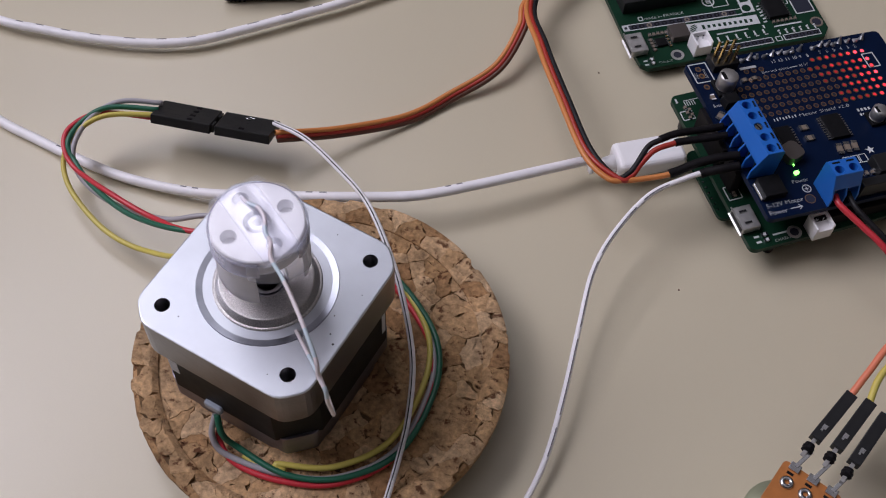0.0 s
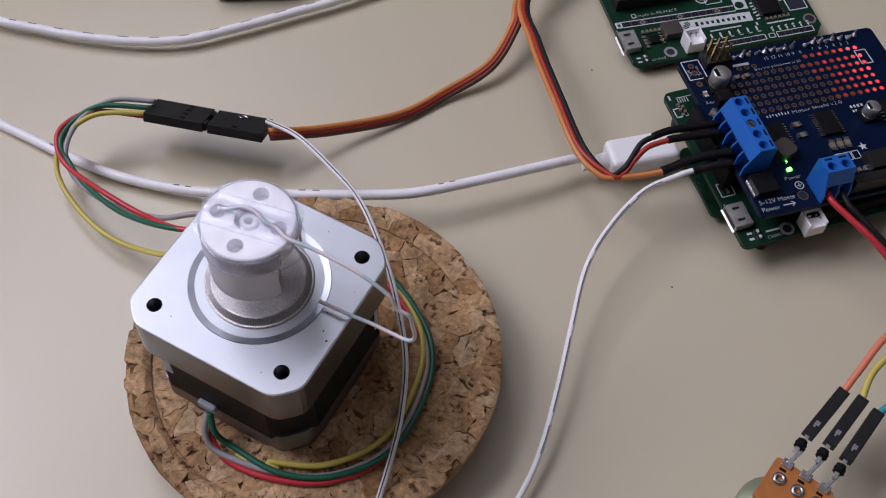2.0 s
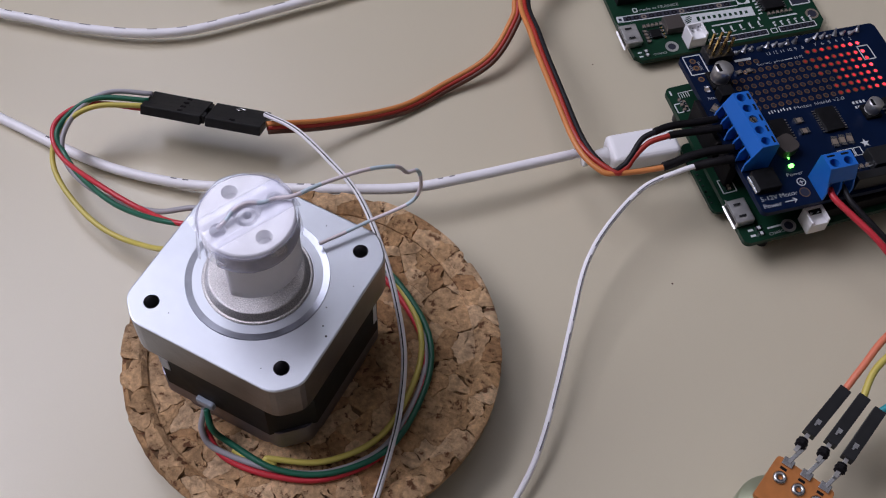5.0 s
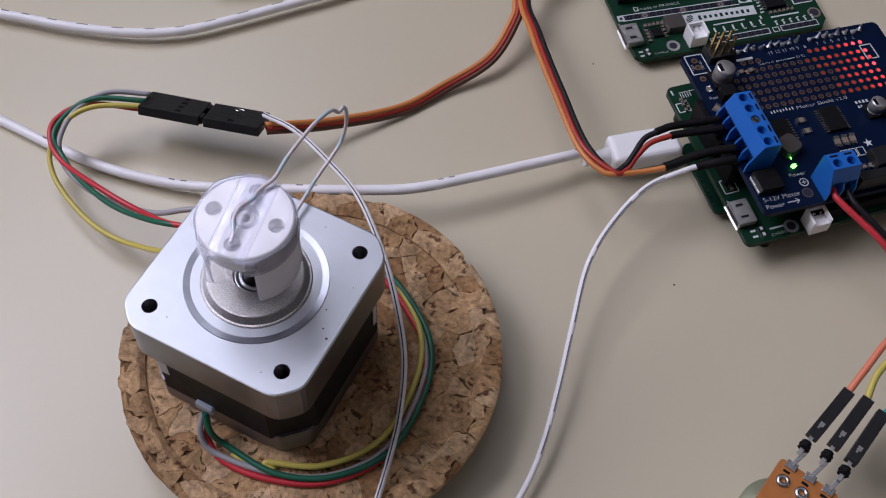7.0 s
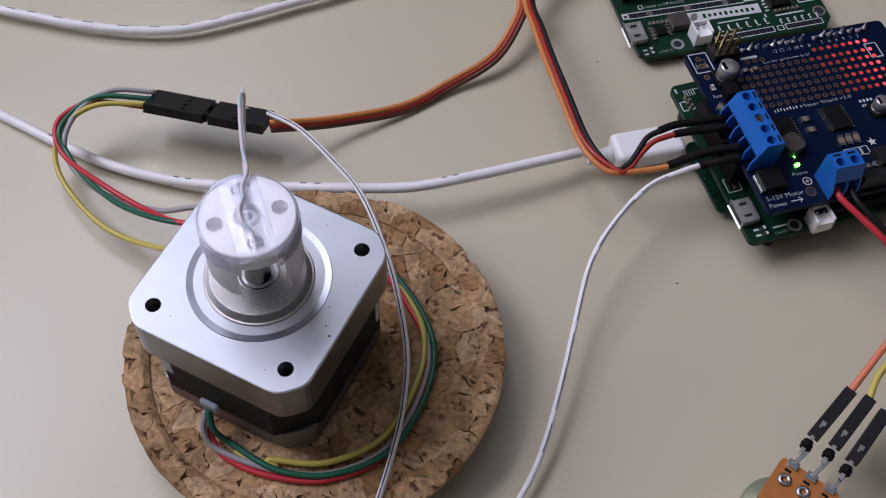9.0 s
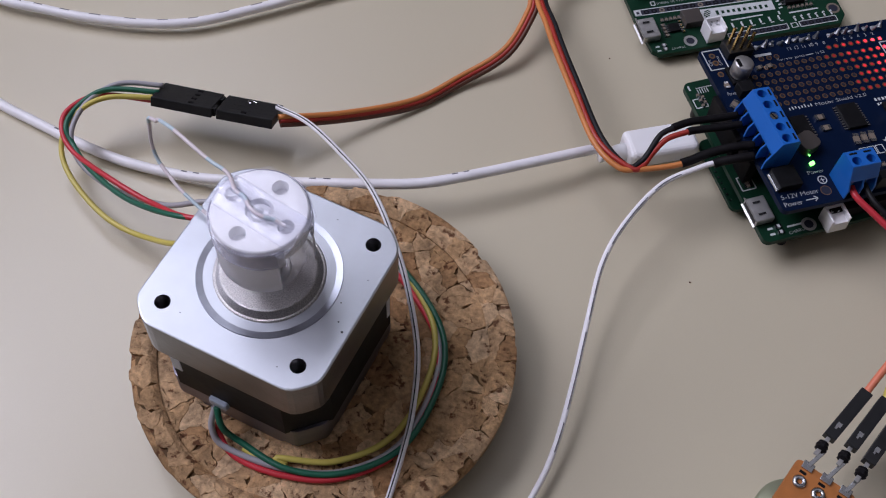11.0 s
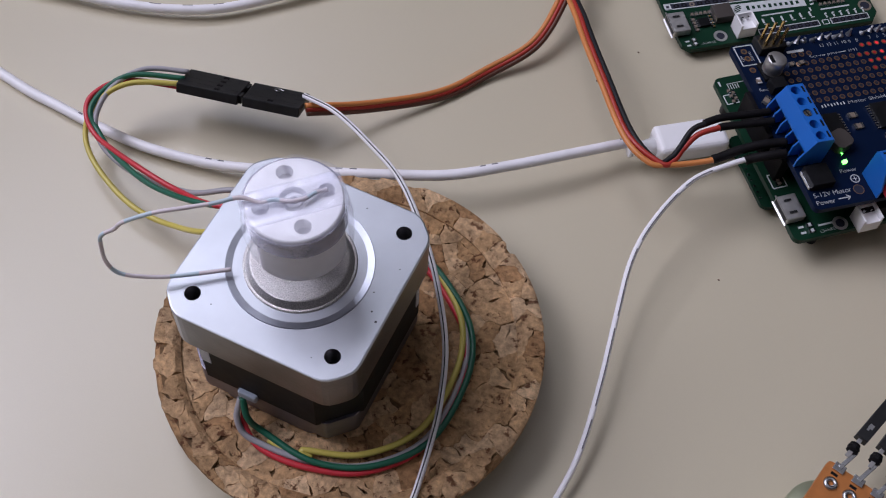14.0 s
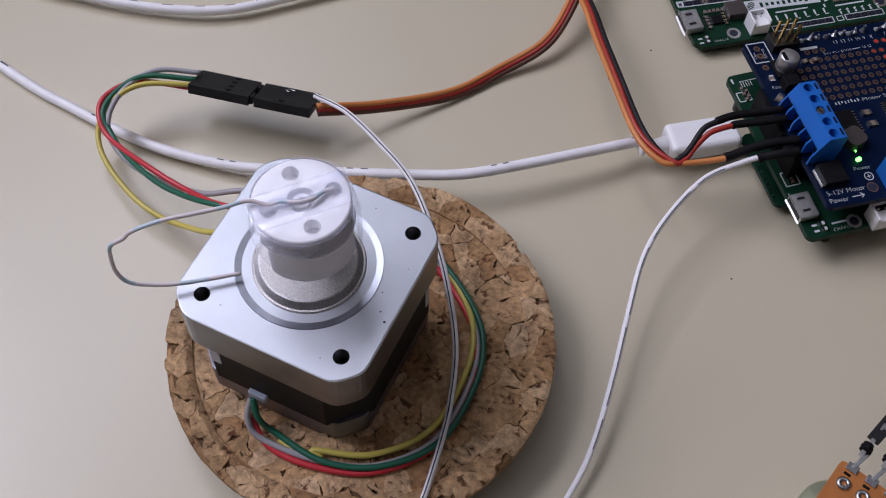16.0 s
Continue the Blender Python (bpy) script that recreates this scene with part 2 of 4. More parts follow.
    m = pose(c[0], c[1], c[2], *rot) @ Matrix.Diagonal((*size, 1))
    bmesh.ops.transform(bm, matrix=m, verts=r["verts"])
    if bevel:
        es = list({e for v in r["verts"] for e in v.link_edges})
        bmesh.ops.bevel(bm, geom=es, offset=bevel, segments=seg, profile=0.5, affect="EDGES")
    return bm


def cyl(bm, c, r1, r2, h, seg=24, rot=(0, 0, 0), caps=True):
    r = bmesh.ops.create_cone(bm, cap_ends=caps, segments=seg, radius1=r1, radius2=r2, depth=h)
    bmesh.ops.transform(bm, matrix=pose(c[0], c[1], c[2], *rot), verts=r["verts"])
    return bm


def lathe(profile, seg=64, closed=False):
    """A body of revolution from (radius, height) pairs."""
    bm = bmesh.new()
    rings = []
    for r, z in profile:
        rings.append([bm.verts.new((r * math.cos(2 * math.pi * k / seg), r * math.sin(2 * math.pi * k / seg), z)) for k in range(seg)])
    pairs = list(zip(rings, rings[1:])) + ([(rings[-1], rings[0])] if closed else [])
    for a, b in pairs:
        for k in range(seg):
            bm.faces.new((a[k], a[(k + 1) % seg], b[(k + 1) % seg], b[k]))
    if not closed:
        for ring in (rings[0], rings[-1]):
            bm.faces.new(ring)
    return bm


def prism(outline, z0, z1, bevel=0.0):
    bm = bmesh.new()
    low = [bm.verts.new((x, y, z0)) for x, y in outline]
    up = [bm.verts.new((x, y, z1)) for x, y in outline]
    bm.faces.new(low[::-1])
    top = bm.faces.new(up)
    n = len(outline)
    for k in range(n):
        bm.faces.new((low[k], low[(k + 1) % n], up[(k + 1) % n], up[k]))
    if bevel:
        bmesh.ops.bevel(bm, geom=list(top.edges), offset=bevel, segments=2, profile=0.6, affect="EDGES")
    return bm


def spline(pts, per=10):
    """Points of a smooth line through the given ones."""
    p = [Vector(q) for q in pts]
    p = [2 * p[0] - p[1]] + p + [2 * p[-1] - p[-2]]
    out = []
    for i in range(1, len(p) - 2):
        a, b, c, d = p[i - 1], p[i], p[i + 1], p[i + 2]
        for k in range(per):
            t = k / per
            out.append(0.5 * ((2 * b) + (c - a) * t + (2 * a - 5 * b + 4 * c - d) * t * t + (3 * b - a - 3 * c + d) * t ** 3))
    out.append(p[-2])
    return out


def tube(bm, pts, r, seg=10, per=10, mats=None, wobble=0.0):
    """A round strand through the points; mats(k, j) may give a face's material by ring and side."""
    line = spline(pts, per)
    if wobble:
        line = [q + wobble * noise.noise_vector(q * 0.9) for q in line]
    up = Vector((0, 0, 1))
    rings = []
    for k, q in enumerate(line):
        d = (line[min(k + 1, len(line) - 1)] - line[max(k - 1, 0)]).normalized()
        side = d.cross(up)
        side = side.normalized() if side.length > 1e-3 else Vector((1, 0, 0))
        top = side.cross(d).normalized()
        up = top
        rings.append([bm.verts.new(q + r * (math.cos(2 * math.pi * j / seg) * side + math.sin(2 * math.pi * j / seg) * top)) for j in range(seg)])
    for k, (a, b) in enumerate(zip(rings, rings[1:])):
        for j in range(seg):
            f = bm.faces.new((a[j], a[(j + 1) % seg], b[(j + 1) % seg], b[j]))
            f.smooth = True
            if mats:
                f.material_index = mats(k, j)
    bm.faces.new(rings[0][::-1])
    bm.faces.new(rings[-1])
    return bm


def strand(name, pts, r, mat, parent=None, label="", category="", seg=10, mats=None, wobble=0.0, per=10):
    bm = bmesh.new()
    tube(bm, pts, r, seg, per, mats, wobble)
    ob = part(name, bm, mat, parent, label)
    if category:
        tagged(ob, label, category)
    return ob


def writing(name, text, at, size, mat, parent, turn=0, z=0.004, width=None, bold=0.0):
    cu = bpy.data.curves.new(name, "FONT")
    cu.body, cu.size, cu.extrude, cu.offset = text, size, 0.002, bold - 0.003
    tmp = new(name, cu)
    bpy.context.view_layer.update()
    me = bpy.data.meshes.new_from_object(tmp.evaluated_get(bpy.context.evaluated_depsgraph_get()))
    bpy.data.objects.remove(tmp)
    xs = [v.co.x for v in me.vertices]
    k = width / (max(xs) - min(xs)) if width and xs else 1.0
    me.transform(Matrix.Scale(CM, 4) @ pose(at[0], at[1], z, 0, 0, turn) @ Matrix.Diagonal((k, 1, 1, 1)))
    me.materials.clear()
    me.materials.append(mat)
    ob = new(name, me)
    ob.parent = parent
    return ob


# ---- room shell (out of view, tones set to steer bounce light) and table ----
def slab(name, lo, hi, mat, label, kind="structure"):
    bm = bmesh.new()
    box(bm, [(a + b) / 2 for a, b in zip(lo, hi)], [b - a for a, b in zip(lo, hi)])
    ob = part(name, bm, mat)
    return tagged(ob, label, name.split("_")[0], kind=kind)


slab("floor", (-116, -206, -80), (206, 206, -74), M_FLOOR, "dark grey vinyl floor of the room")
slab("ceiling", (-116, -206, 240), (206, 206, 246), M_WALL, "white painted ceiling")
# Three walls out of view, kept dark to cut the fill light.
slab("wall_south", (-110, -206, -74), (206, -200, 240), M_WALL2, "unseen grey-brown wall, darkened to cut fill light")
slab("wall_north", (-110, 200, -74), (206, 206, 240), M_WALL2, "unseen grey-brown wall, darkened to cut fill light")
slab("wall_east", (200, -200, -74), (206, 200, 240), M_WALL2, "unseen grey-brown wall, darkened to cut fill light")


def window_wall(name):
    bm = bmesh.new()
    # The second opening is added, to hold the sheen lamp.
    for lo, hi in (((-206, -74), (-72, 240)), ((28, -74), (34, 240)), ((122, -74), (206, 240)), ((-72, -74), (28, 80)), ((-72, 192), (28, 240)), ((34, -74), (122, 152)), ((34, 236), (122, 240))):
        box(bm, (-113, (lo[0] + hi[0]) / 2, (lo[1] + hi[1]) / 2), (6, hi[0] - lo[0], hi[1] - lo[1]))
    return tagged(part(name, bm, M_WALL), "off-white painted wall with a wide window and an added light opening", "wall", kind="structure")


window_wall("wall_west")
bm = bmesh.new()
box(bm, (30, 20, -1.25), (180, 120, 2.5), bevel=0.3)
tagged(part("table_top", bm, M_TABLE), "beige speckled laminate table top", "table", kind="structure")


# ---- cork trivet ----
def cork_cells(rng, radius, count):
    """Uneven granules that fill a disc: each an outline round its own seed."""
    seeds = []
    while len(seeds) < count:
        x, y = rng.uniform(-radius, radius), rng.uniform(-radius, radius)
        gap = 0.24 + 0.75 * abs(noise.noise(Vector((x * 0.8, y * 0.8, 4.0))))
        if math.hypot(x, y) < radius + 0.25 and all((x - a) ** 2 + (y - b) ** 2 > gap * gap * 0.55 for a, b in seeds):
            seeds.append((x, y))
        elif rng.random() < 0.0006:
            break
    cells = []
    for part_seeds in ([p for p in seeds if math.hypot(*p) <= rim_edge(*p)], [p for p in seeds if math.hypot(*p) > rim_edge(*p)]):
        pts = np.array(part_seeds)
        for x, y in part_seeds:
            poly = [(x + 1.1 * math.cos(a), y + 1.1 * math.sin(a)) for a in (0.4 + 0.785 * k for k in range(8))]
            d = (pts[:, 0] - x) ** 2 + (pts[:, 1] - y) ** 2
            for n in np.argsort(d)[1:22]:
                mx, my = (pts[n] + (x, y)) / 2
                nx, ny = pts[n] - (x, y)
                side = [(p[0] - mx) * nx + (p[1] - my) * ny for p in poly]
                cut = []
                for k in range(len(poly)):
                    (ax, ay), (bx, by), sa, sb = poly[k], poly[(k + 1) % len(poly)], side[k], side[(k + 1) % len(poly)]
                    if sa <= 0:
                        cut.append((ax, ay))
                    if (sa <= 0) != (sb <= 0):
                        f = sa / (sa - sb)
                        cut.append((ax + f * (bx - ax), ay + f * (by - ay)))
                poly = cut
                if len(poly) < 3:
                    break
            if len(poly) >= 3:
                cells.append(((x, y), poly))
    return cells


def rim_edge(x, y):
    """Radius of the uneven step between the rim and the sunk middle."""
    a = math.atan2(y, x)
    return 3.83 + 0.05 * noise.noise(Vector((2 * math.cos(a), 2 * math.sin(a), 0))) + 0.02 * noise.noise(Vector((9 * math.cos(a), 9 * math.sin(a), 3)))


def granule(bm, rng, seed, poly, level):
    """One granule: a low chip with a ragged outline."""
    gap = rng.uniform(0.0, 0.003)
    line = []
    for k in range(len(poly)):
        (ax, ay), (bx, by) = poly[k], poly[(k + 1) % len(poly)]
        steps = max(1, min(10, int(math.hypot(bx - ax, by - ay) / 0.05)))
        for n in range(steps):
            line.append((ax + (bx - ax) * n / steps, ay + (by - ay) * n / steps))
    ring = []
    for x, y in line:
        w = noise.noise_vector(Vector((x * 3.5, y * 3.5, 0.3)))
        f = noise.noise_vector(Vector((x * 14, y * 14, 1.7)))
        x, y = x + 0.10 * w.x + 0.035 * f.x, y + 0.10 * w.y + 0.035 * f.y
        dx, dy = seed[0] - x, seed[1] - y
        d = math.hypot(dx, dy) + 1e-6
        g = gap + 0.11 * max(0, noise.noise(Vector((x * 6, y * 6, 7.0))) - 0.15)
        x, y = x + dx / d * g, y + dy / d * g
        r = math.hypot(x, y) + 1e-9
        want = min(4.45, max(r, rim_edge(x, y) + 0.003)) if math.hypot(*seed) > rim_edge(*seed) else min(r, rim_edge(x, y) + 0.03)
        x, y = x * want / r, y * want / r
        ring.append((x, y))
    def lay(x, y, z, f):
        x, y = seed[0] + (x - seed[0]) * f, seed[1] + (y - seed[1]) * f
        r = math.hypot(x, y)
        dip = (0.17 if math.hypot(*seed) <= rim_edge(*seed) else 0.12 * max(0, rim_edge(x, y) + 0.15 - r) / 0.15) + max(0, r - 4.28) ** 2 * 1.8
        return bm.verts.new((x, y, z - dip))
    low = [lay(x, y, 1.2, 1) for x, y in ring]
    mid = [lay(x, y, level - 0.006, 1) for x, y in ring]
    top = [lay(x, y, level + 0.006 * noise.noise(Vector((x * 6, y * 6, 2))), 0.97) for x, y in ring]
    n = len(ring)
    for a, b in ((low, mid), (mid, top)):
        for k in range(n):
            bm.faces.new((a[k], a[(k + 1) % n], b[(k + 1) % n], b[k]))
    inner = [lay(x, y, level, 0.6) for x, y in ring]
    core = [lay(x, y, level, 0.25) for x, y in ring]
    for a, b in ((top, inner), (inner, core)):
        for k in range(n):
            bm.faces.new((a[k], a[(k + 1) % n], b[(k + 1) % n], b[k]))
    bm.faces.new(core)


def cork_trivet():
    rng = random.Random(3)
    bm = lathe([(3.86, 0.0), (3.94, 0.08), (4.44, 1.06), (4.40, 1.22), (4.3, 1.28), (4.06, 1.26), (3.80, 1.12), (3.5, 1.12), (0.3, 1.12)], seg=200)
    for v in bm.verts:
        p = v.co.copy()
        n = noise.noise(p * 2.2) * 0.012 + noise.noise(p * 6) * 0.012
        if 0.05 < p.z < 1.25:
            v.co += Vector((p.x, p.y, 0)).normalized() * n
    ob = tagged(new("cork_trivet"), "round pressed-cork trivet with a grooved rim on the table", "trivet")
    ob.location = (0.70 * CM, 0.59 * CM, 0)
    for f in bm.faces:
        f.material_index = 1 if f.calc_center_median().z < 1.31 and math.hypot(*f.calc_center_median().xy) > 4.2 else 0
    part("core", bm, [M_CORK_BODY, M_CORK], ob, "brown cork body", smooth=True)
    cells = [c for c in cork_cells(rng, 4.5, 900) if math.hypot(*c[0]) < 4.48]
    cells.sort(key=lambda c: -max(c[0][0], -c[0][1]) - 0.4 * math.hypot(*c[0]))
    rest = bmesh.new()
    for k, (seed, poly) in enumerate(cells):
        level = 1.345 + rng.uniform(-0.006, 0.008)
        if k < 300:
            one = bmesh.new()
            granule(one, rng, seed, poly, level)
            part("cork_granule", one, M_CORK, ob)
        else:
            granule(rest, rng, seed, poly, level)
    tagged(part("cork_rest", rest, M_CORK, ob), kind="stuff")


cork_trivet()
Z_CORK, Z_FACE = 1.2, 4.9


# ---- stepper motor with its taped hub and wire pointer ----
def chamfered(half, cut):
    h, c = half, half - cut
    return [(c, -h), (h, -c), (h, c), (c, h), (-c, h), (-h, c), (-h, -c), (-c, -h)]


def softened(outline, r, n=3):
    """The outline with each corner rounded off."""
    out = []
    for k, p in enumerate(outline):
        a, b, c = Vector(outline[k - 1]), Vector(p), Vector(outline[(k + 1) % len(outline)])
        u, w = (a - b).normalized() * r, (c - b).normalized() * r
        for i in range(n + 1):
            f = i / n
            out.append(tuple(b + u * (1 - f) ** 2 + w * f ** 2))
    return out


def face_plate(bm_outline, z0, z1):
    """The front plate with four screw holes right through it and a round step in the middle."""
    bm = bmesh.new()
    seg = 24
    holes = [(sx * 1.55, sy * 1.55) for sx in (-1, 1) for sy in (-1, 1)]
    loops = []
    for z in (z0, z1):
        out = [bm.verts.new((x, y, z)) for x, y in bm_outline]
        rings = [[bm.verts.new((hx + 0.165 * math.cos(2 * math.pi * k / seg), hy + 0.165 * math.sin(2 * math.pi * k / seg), z)) for k in range(seg)] for hx, hy in holes]
        es = []
        for loop in [out] + rings:
            es += [bm.edges.new((loop[k], loop[(k + 1) % len(loop)])) for k in range(len(loop))]
        bmesh.ops.triangle_fill(bm, use_beauty=True, use_dissolve=False, edges=es)
        loops.append((out, rings))
    (o0, r0), (o1, r1) = loops
    for a, b in [(o0, o1)] + list(zip(r0, r1)):
        for k in range(len(a)):
            bm.faces.new((a[k], a[(k + 1) % len(a)], b[(k + 1) % len(b)], b[k]))
    es = [e for e in bm.edges if all(abs(v.co.z - z1) < 1e-4 for v in e.verts) and any(abs(f.normal.z) < 0.5 for f in e.link_faces) and not e.is_boundary]
    outer = [e for e in es if e.verts[0] in o1 and e.verts[1] in o1]
    bm.normal_update()
    bmesh.ops.bevel(bm, geom=outer, offset=0.035, segments=2, profile=0.5, affect="EDGES")
    bm.normal_update()
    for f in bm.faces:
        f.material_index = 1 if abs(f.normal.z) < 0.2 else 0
    return bm


motor = thing("stepper_motor", "square silver stepper motor with black middle on a cork trivet", "motor", (0, 0, Z_CORK))
H = Z_FACE - Z_CORK
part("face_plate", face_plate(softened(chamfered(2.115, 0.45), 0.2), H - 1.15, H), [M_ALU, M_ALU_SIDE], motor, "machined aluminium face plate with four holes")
for sx in (-1, 1):
    for sy in (-1, 1):
        bm = bmesh.new()
        cyl(bm, (sx * 1.55, sy * 1.55, H - 0.85), 0.163, 0.163, 0.6, caps=True)
        hole = part("screw_hole", bm, M_HOLE, motor)
        prof = [(0.164, H - 0.55)]
        for n in range(7):
            prof += [(0.164, H - 0.54 + 0.07 * n), (0.138, H - 0.505 + 0.07 * n)]
        prof += [(0.164, H - 0.04)]
        bm = lathe(prof + [(0.166, H - 0.04), (0.166, H - 0.55)], seg=24, closed=True)
        bm.transform(Matrix.Translation((sx * 1.55, sy * 1.55, 0)))
        part("thread", bm, M_ALU_SIDE, hole)
part("stator", prism(chamfered(2.05, 0.74), 1.1, H - 1.15), M_STATOR, motor, "black laminated stator")
bm = prism(softened(chamfered(1.98, 0.50), 0.10), 0.40, 1.16, 0.02)
part("base_step", prism(softened(chamfered(1.90, 0.85), 0.15), 0.0, 0.40), M_BELL, motor)
part("end_bell", bm, M_BELL, motor, "cast aluminium rear cover")
bm = bmesh.new()
box(bm, (-1.685, -1.685, 2.16), (0.98, 0.02, 0.74), (0, 0, -45), bevel=0.004)
box(bm, (-1.20, -2.056, 2.20), (0.22, 0.014, 0.66), bevel=0.003)
part("paper_label", bm, M_PAPER, motor, "white paper label")
# turned rings and boss on the face
part("face_ring", lathe([(1.35, H - 0.02), (1.35, H + 0.002), (1.49, H + 0.020), (1.50, H + 0.002), (1.506, H - 0.02)], closed=True, seg=128), M_RING, motor, "polished turned ring")
part("boss", lathe([(1.15, H - 0.02), (1.15, H + 0.02), (1.13, H + 0.035), (1.09, H + 0.035), (1.085, H + 0.05), (1.0, H + 0.185), (0.97, H + 0.2), (0.46, H + 0.2), (0.44, H + 0.12), (0.44, H - 0.02)], seg=72, closed=True), M_BOSS, motor, "speckled pilot boss", smooth=False)
part("bearing", lathe([(0.44, H), (0.44, H + 0.17), (0.38, H + 0.17), (0.37, H + 0.13), (0.32, H + 0.13), (0.31, H + 0.16), (0.26, H + 0.16), (0.26, H)], seg=48, closed=True), M_STEEL, motor, "steel ball bearing", smooth=True)
bm = bmesh.new()
cyl(bm, (0, 0, H + 0.95), 0.25, 0.25, 1.9, seg=32)
part("shaft", bm, M_DARK_STEEL, motor, smooth=True)
bm = bmesh.new()
box(bm, (-0.30, -2.08, 1.12), (0.45, 0.16, 0.26), bevel=0.05)
part("lead_socket", bm, M_SOCKET, motor, "bluish translucent lead socket")
bm = bmesh.new()
box(bm, (2.06, 1.20, 2.0), (0.02, 0.12, 0.8), bevel=0.004)
part("paper_label", bm, M_PAPER, motor, "white paper label")

for x, y, r in ((1.62, 0.05, 0.018), (1.78, -0.35, 0.022), (1.95, -0.52, 0.03), (-1.1, -1.6, 0.016), (-0.55, -1.3, 0.014), (1.2, -1.75, 0.015), (0.6, 1.75, 0.016), (1.85, 0.75, 0.014)):
    bm = bmesh.new()
    cyl(bm, (x, y, H + 0.001), r, r * 0.8, 0.006, seg=9)
    part("nick", bm, M_HOLE, motor)

# hub: its own origin on the shaft at the face, pointer along +x
def wheel():
    """The disc with four round sockets and a stepped middle round its bore."""
    bm = bmesh.new()

    def ring(cx, cy, r, z, seg):
        return [bm.verts.new((cx + r * math.cos(2 * math.pi * k / seg), cy + r * math.sin(2 * math.pi * k / seg), z)) for k in range(seg)]

    def join(chain, cap=True):
        for a, b in zip(chain, chain[1:]):
            for k in range(len(a)):
                bm.faces.new((a[k], a[(k + 1) % len(a)], b[(k + 1) % len(b)], b[k]))
        if cap:
            bm.faces.new(chain[-1])

    rims = [ring(0, 0, 0.90, 2.29, 72), ring(0, 0, 0.275, 2.29, 36)]
    rims += [ring(0.63 * math.cos(a), 0.63 * math.sin(a), 0.165, 2.29, 24) for a in (0, math.pi / 2, math.pi, 1.5 * math.pi)]
    es = [bm.edges.new((r[k], r[(k + 1) % len(r)])) for r in rims for k in range(len(r))]
    bmesh.ops.triangle_fill(bm, use_beauty=True, use_dissolve=False, edges=es)
    join([rims[0]] + [ring(0, 0, r, z, 72) for r, z in ((0.925, 2.27), (0.93, 2.24), (0.93, 1.86), (0.92, 1.82), (0.80, 1.80))])
    join([rims[1]] + [ring(0, 0, r, z, 36) for r, z in ((0.265, 2.275), (0.26, 2.10), (0.185, 2.10), (0.175, 2.24), (0.16, 2.255), (0.095, 2.255), (0.085, 2.24), (0.085, 1.95))])
    for k in range(4):
        a = math.pi / 2 * k
        join([rims[2 + k]] + [ring(0.63 * math.cos(a), 0.63 * math.sin(a), r, z, 24) for r, z in ((0.155, 2.275), (0.15, 2.02))])
    return bm


hub = part("hub", wheel(), M_DISC, motor, "white plastic wheel wrapped in clear tape")


def skirt(a0, a1, z_low0, z_low1, r, mat, name, label, flare=0.0, z_top=2.2):
    """A band of paper or tape bent round the wheel, hanging below it."""
    bm = bmesh.new()
    n = 26
    cols = []
    for k in range(n + 1):
        f = k / n
        a = radians(a0 + (a1 - a0) * f)
        zl = z_low0 + (z_low1 - z_low0) * f
        col = []
        for j in range(6):
            g = j / 5
            z = z_top + (zl - z_top) * g
            rr = r + flare * g + 0.012 * noise.noise(Vector((a * 3, z * 3, r)))
            for thick in (0, 0.012):
                col.append(bm.verts.new(((rr + thick) * math.cos(a), (rr + thick) * math.sin(a), z)))
        cols.append(col)
    for a, b in zip(cols, cols[1:]):
        for j in range(5):
            for o in (0, 1):
                bm.faces.new((a[2 * j + o], b[2 * j + o], b[2 * j + 2 + o], a[2 * j + 2 + o]))
        bm.faces.new((a[0], b[0], b[1], a[1]))
        bm.faces.new((a[10], b[10], b[11], a[11]))
    for c in (cols[0], cols[-1]):
        for j in range(5):
            bm.faces.new((c[2 * j], c[2 * j + 1], c[2 * j + 3], c[2 * j + 2]))
    ob = part(name, bm, mat, hub, label, smooth=True)
    ob.visible_shadow = mat is M_PAPER
    return ob


skirt(28, 148, 0.95, 0.85, 0.94, M_PAPER, "paper_flap", "curled white paper flap", z_top=1.9)
skirt(-152, -36, 0.72, 0.80, 0.94, M_PAPER, "paper_flap", "curled white paper flap", z_top=1.9)
skirt(20, 156, 1.86, 1.72, 0.965, M_RIM_SHADE, "tape_band", "clear tape round the rim, greyed for the rim's shade", 0.012, 2.23)
skirt(-160, -30, 1.74, 1.80, 0.965, M_RIM_SHADE, "tape_band", "clear tape round the rim, greyed for the rim's shade", 0.012, 2.23)
skirt(-44, 32, 1.78, 1.30, 0.975, M_TAPE, "clear_tape", "wrinkled clear adhesive tape", 0.05)
skirt(146, 178, 1.05, 1.62, 0.985, M_TAPE, "clear_tape", "wrinkled clear adhesive tape", 0.09)
skirt(178, 215, 1.7, 1.76, 0.975, M_TAPE, "clear_tape", "wrinkled clear adhesive tape")


def top_film():
    """Clear film over the whole wheel, its cut corners standing out past the rim."""
    bm = bmesh.new()
    rings = []
    for j in range(9):
        f = 0.08 + 0.92 * j / 8
        ring = []
        for k in range(96):
            a = 2 * math.pi * k / 96
            w = (a + 0.3) % (math.pi / 4) - math.pi / 8
            edge = 0.955 / math.cos(w) + 0.05 * max(0, math.sin(2 * a + 0.7)) + 0.17 * max(0, 1 - abs(a - 2.62) / 0.24)
            x, y = f * edge * math.cos(a), f * edge * math.sin(a)
            r = f * edge
            tent = 0.055 * max(0, 1 - (y / 0.3) ** 2) * max(0, 1 - (r / 0.95) ** 4)
            z = 2.306 + tent - 0.30 * max(0, r - 0.93) + 0.012 * noise.noise(Vector((x * 3.2, y * 3.2, 5)))
            ring.append(bm.verts.new((x, y, z)))
        rings.append(ring)
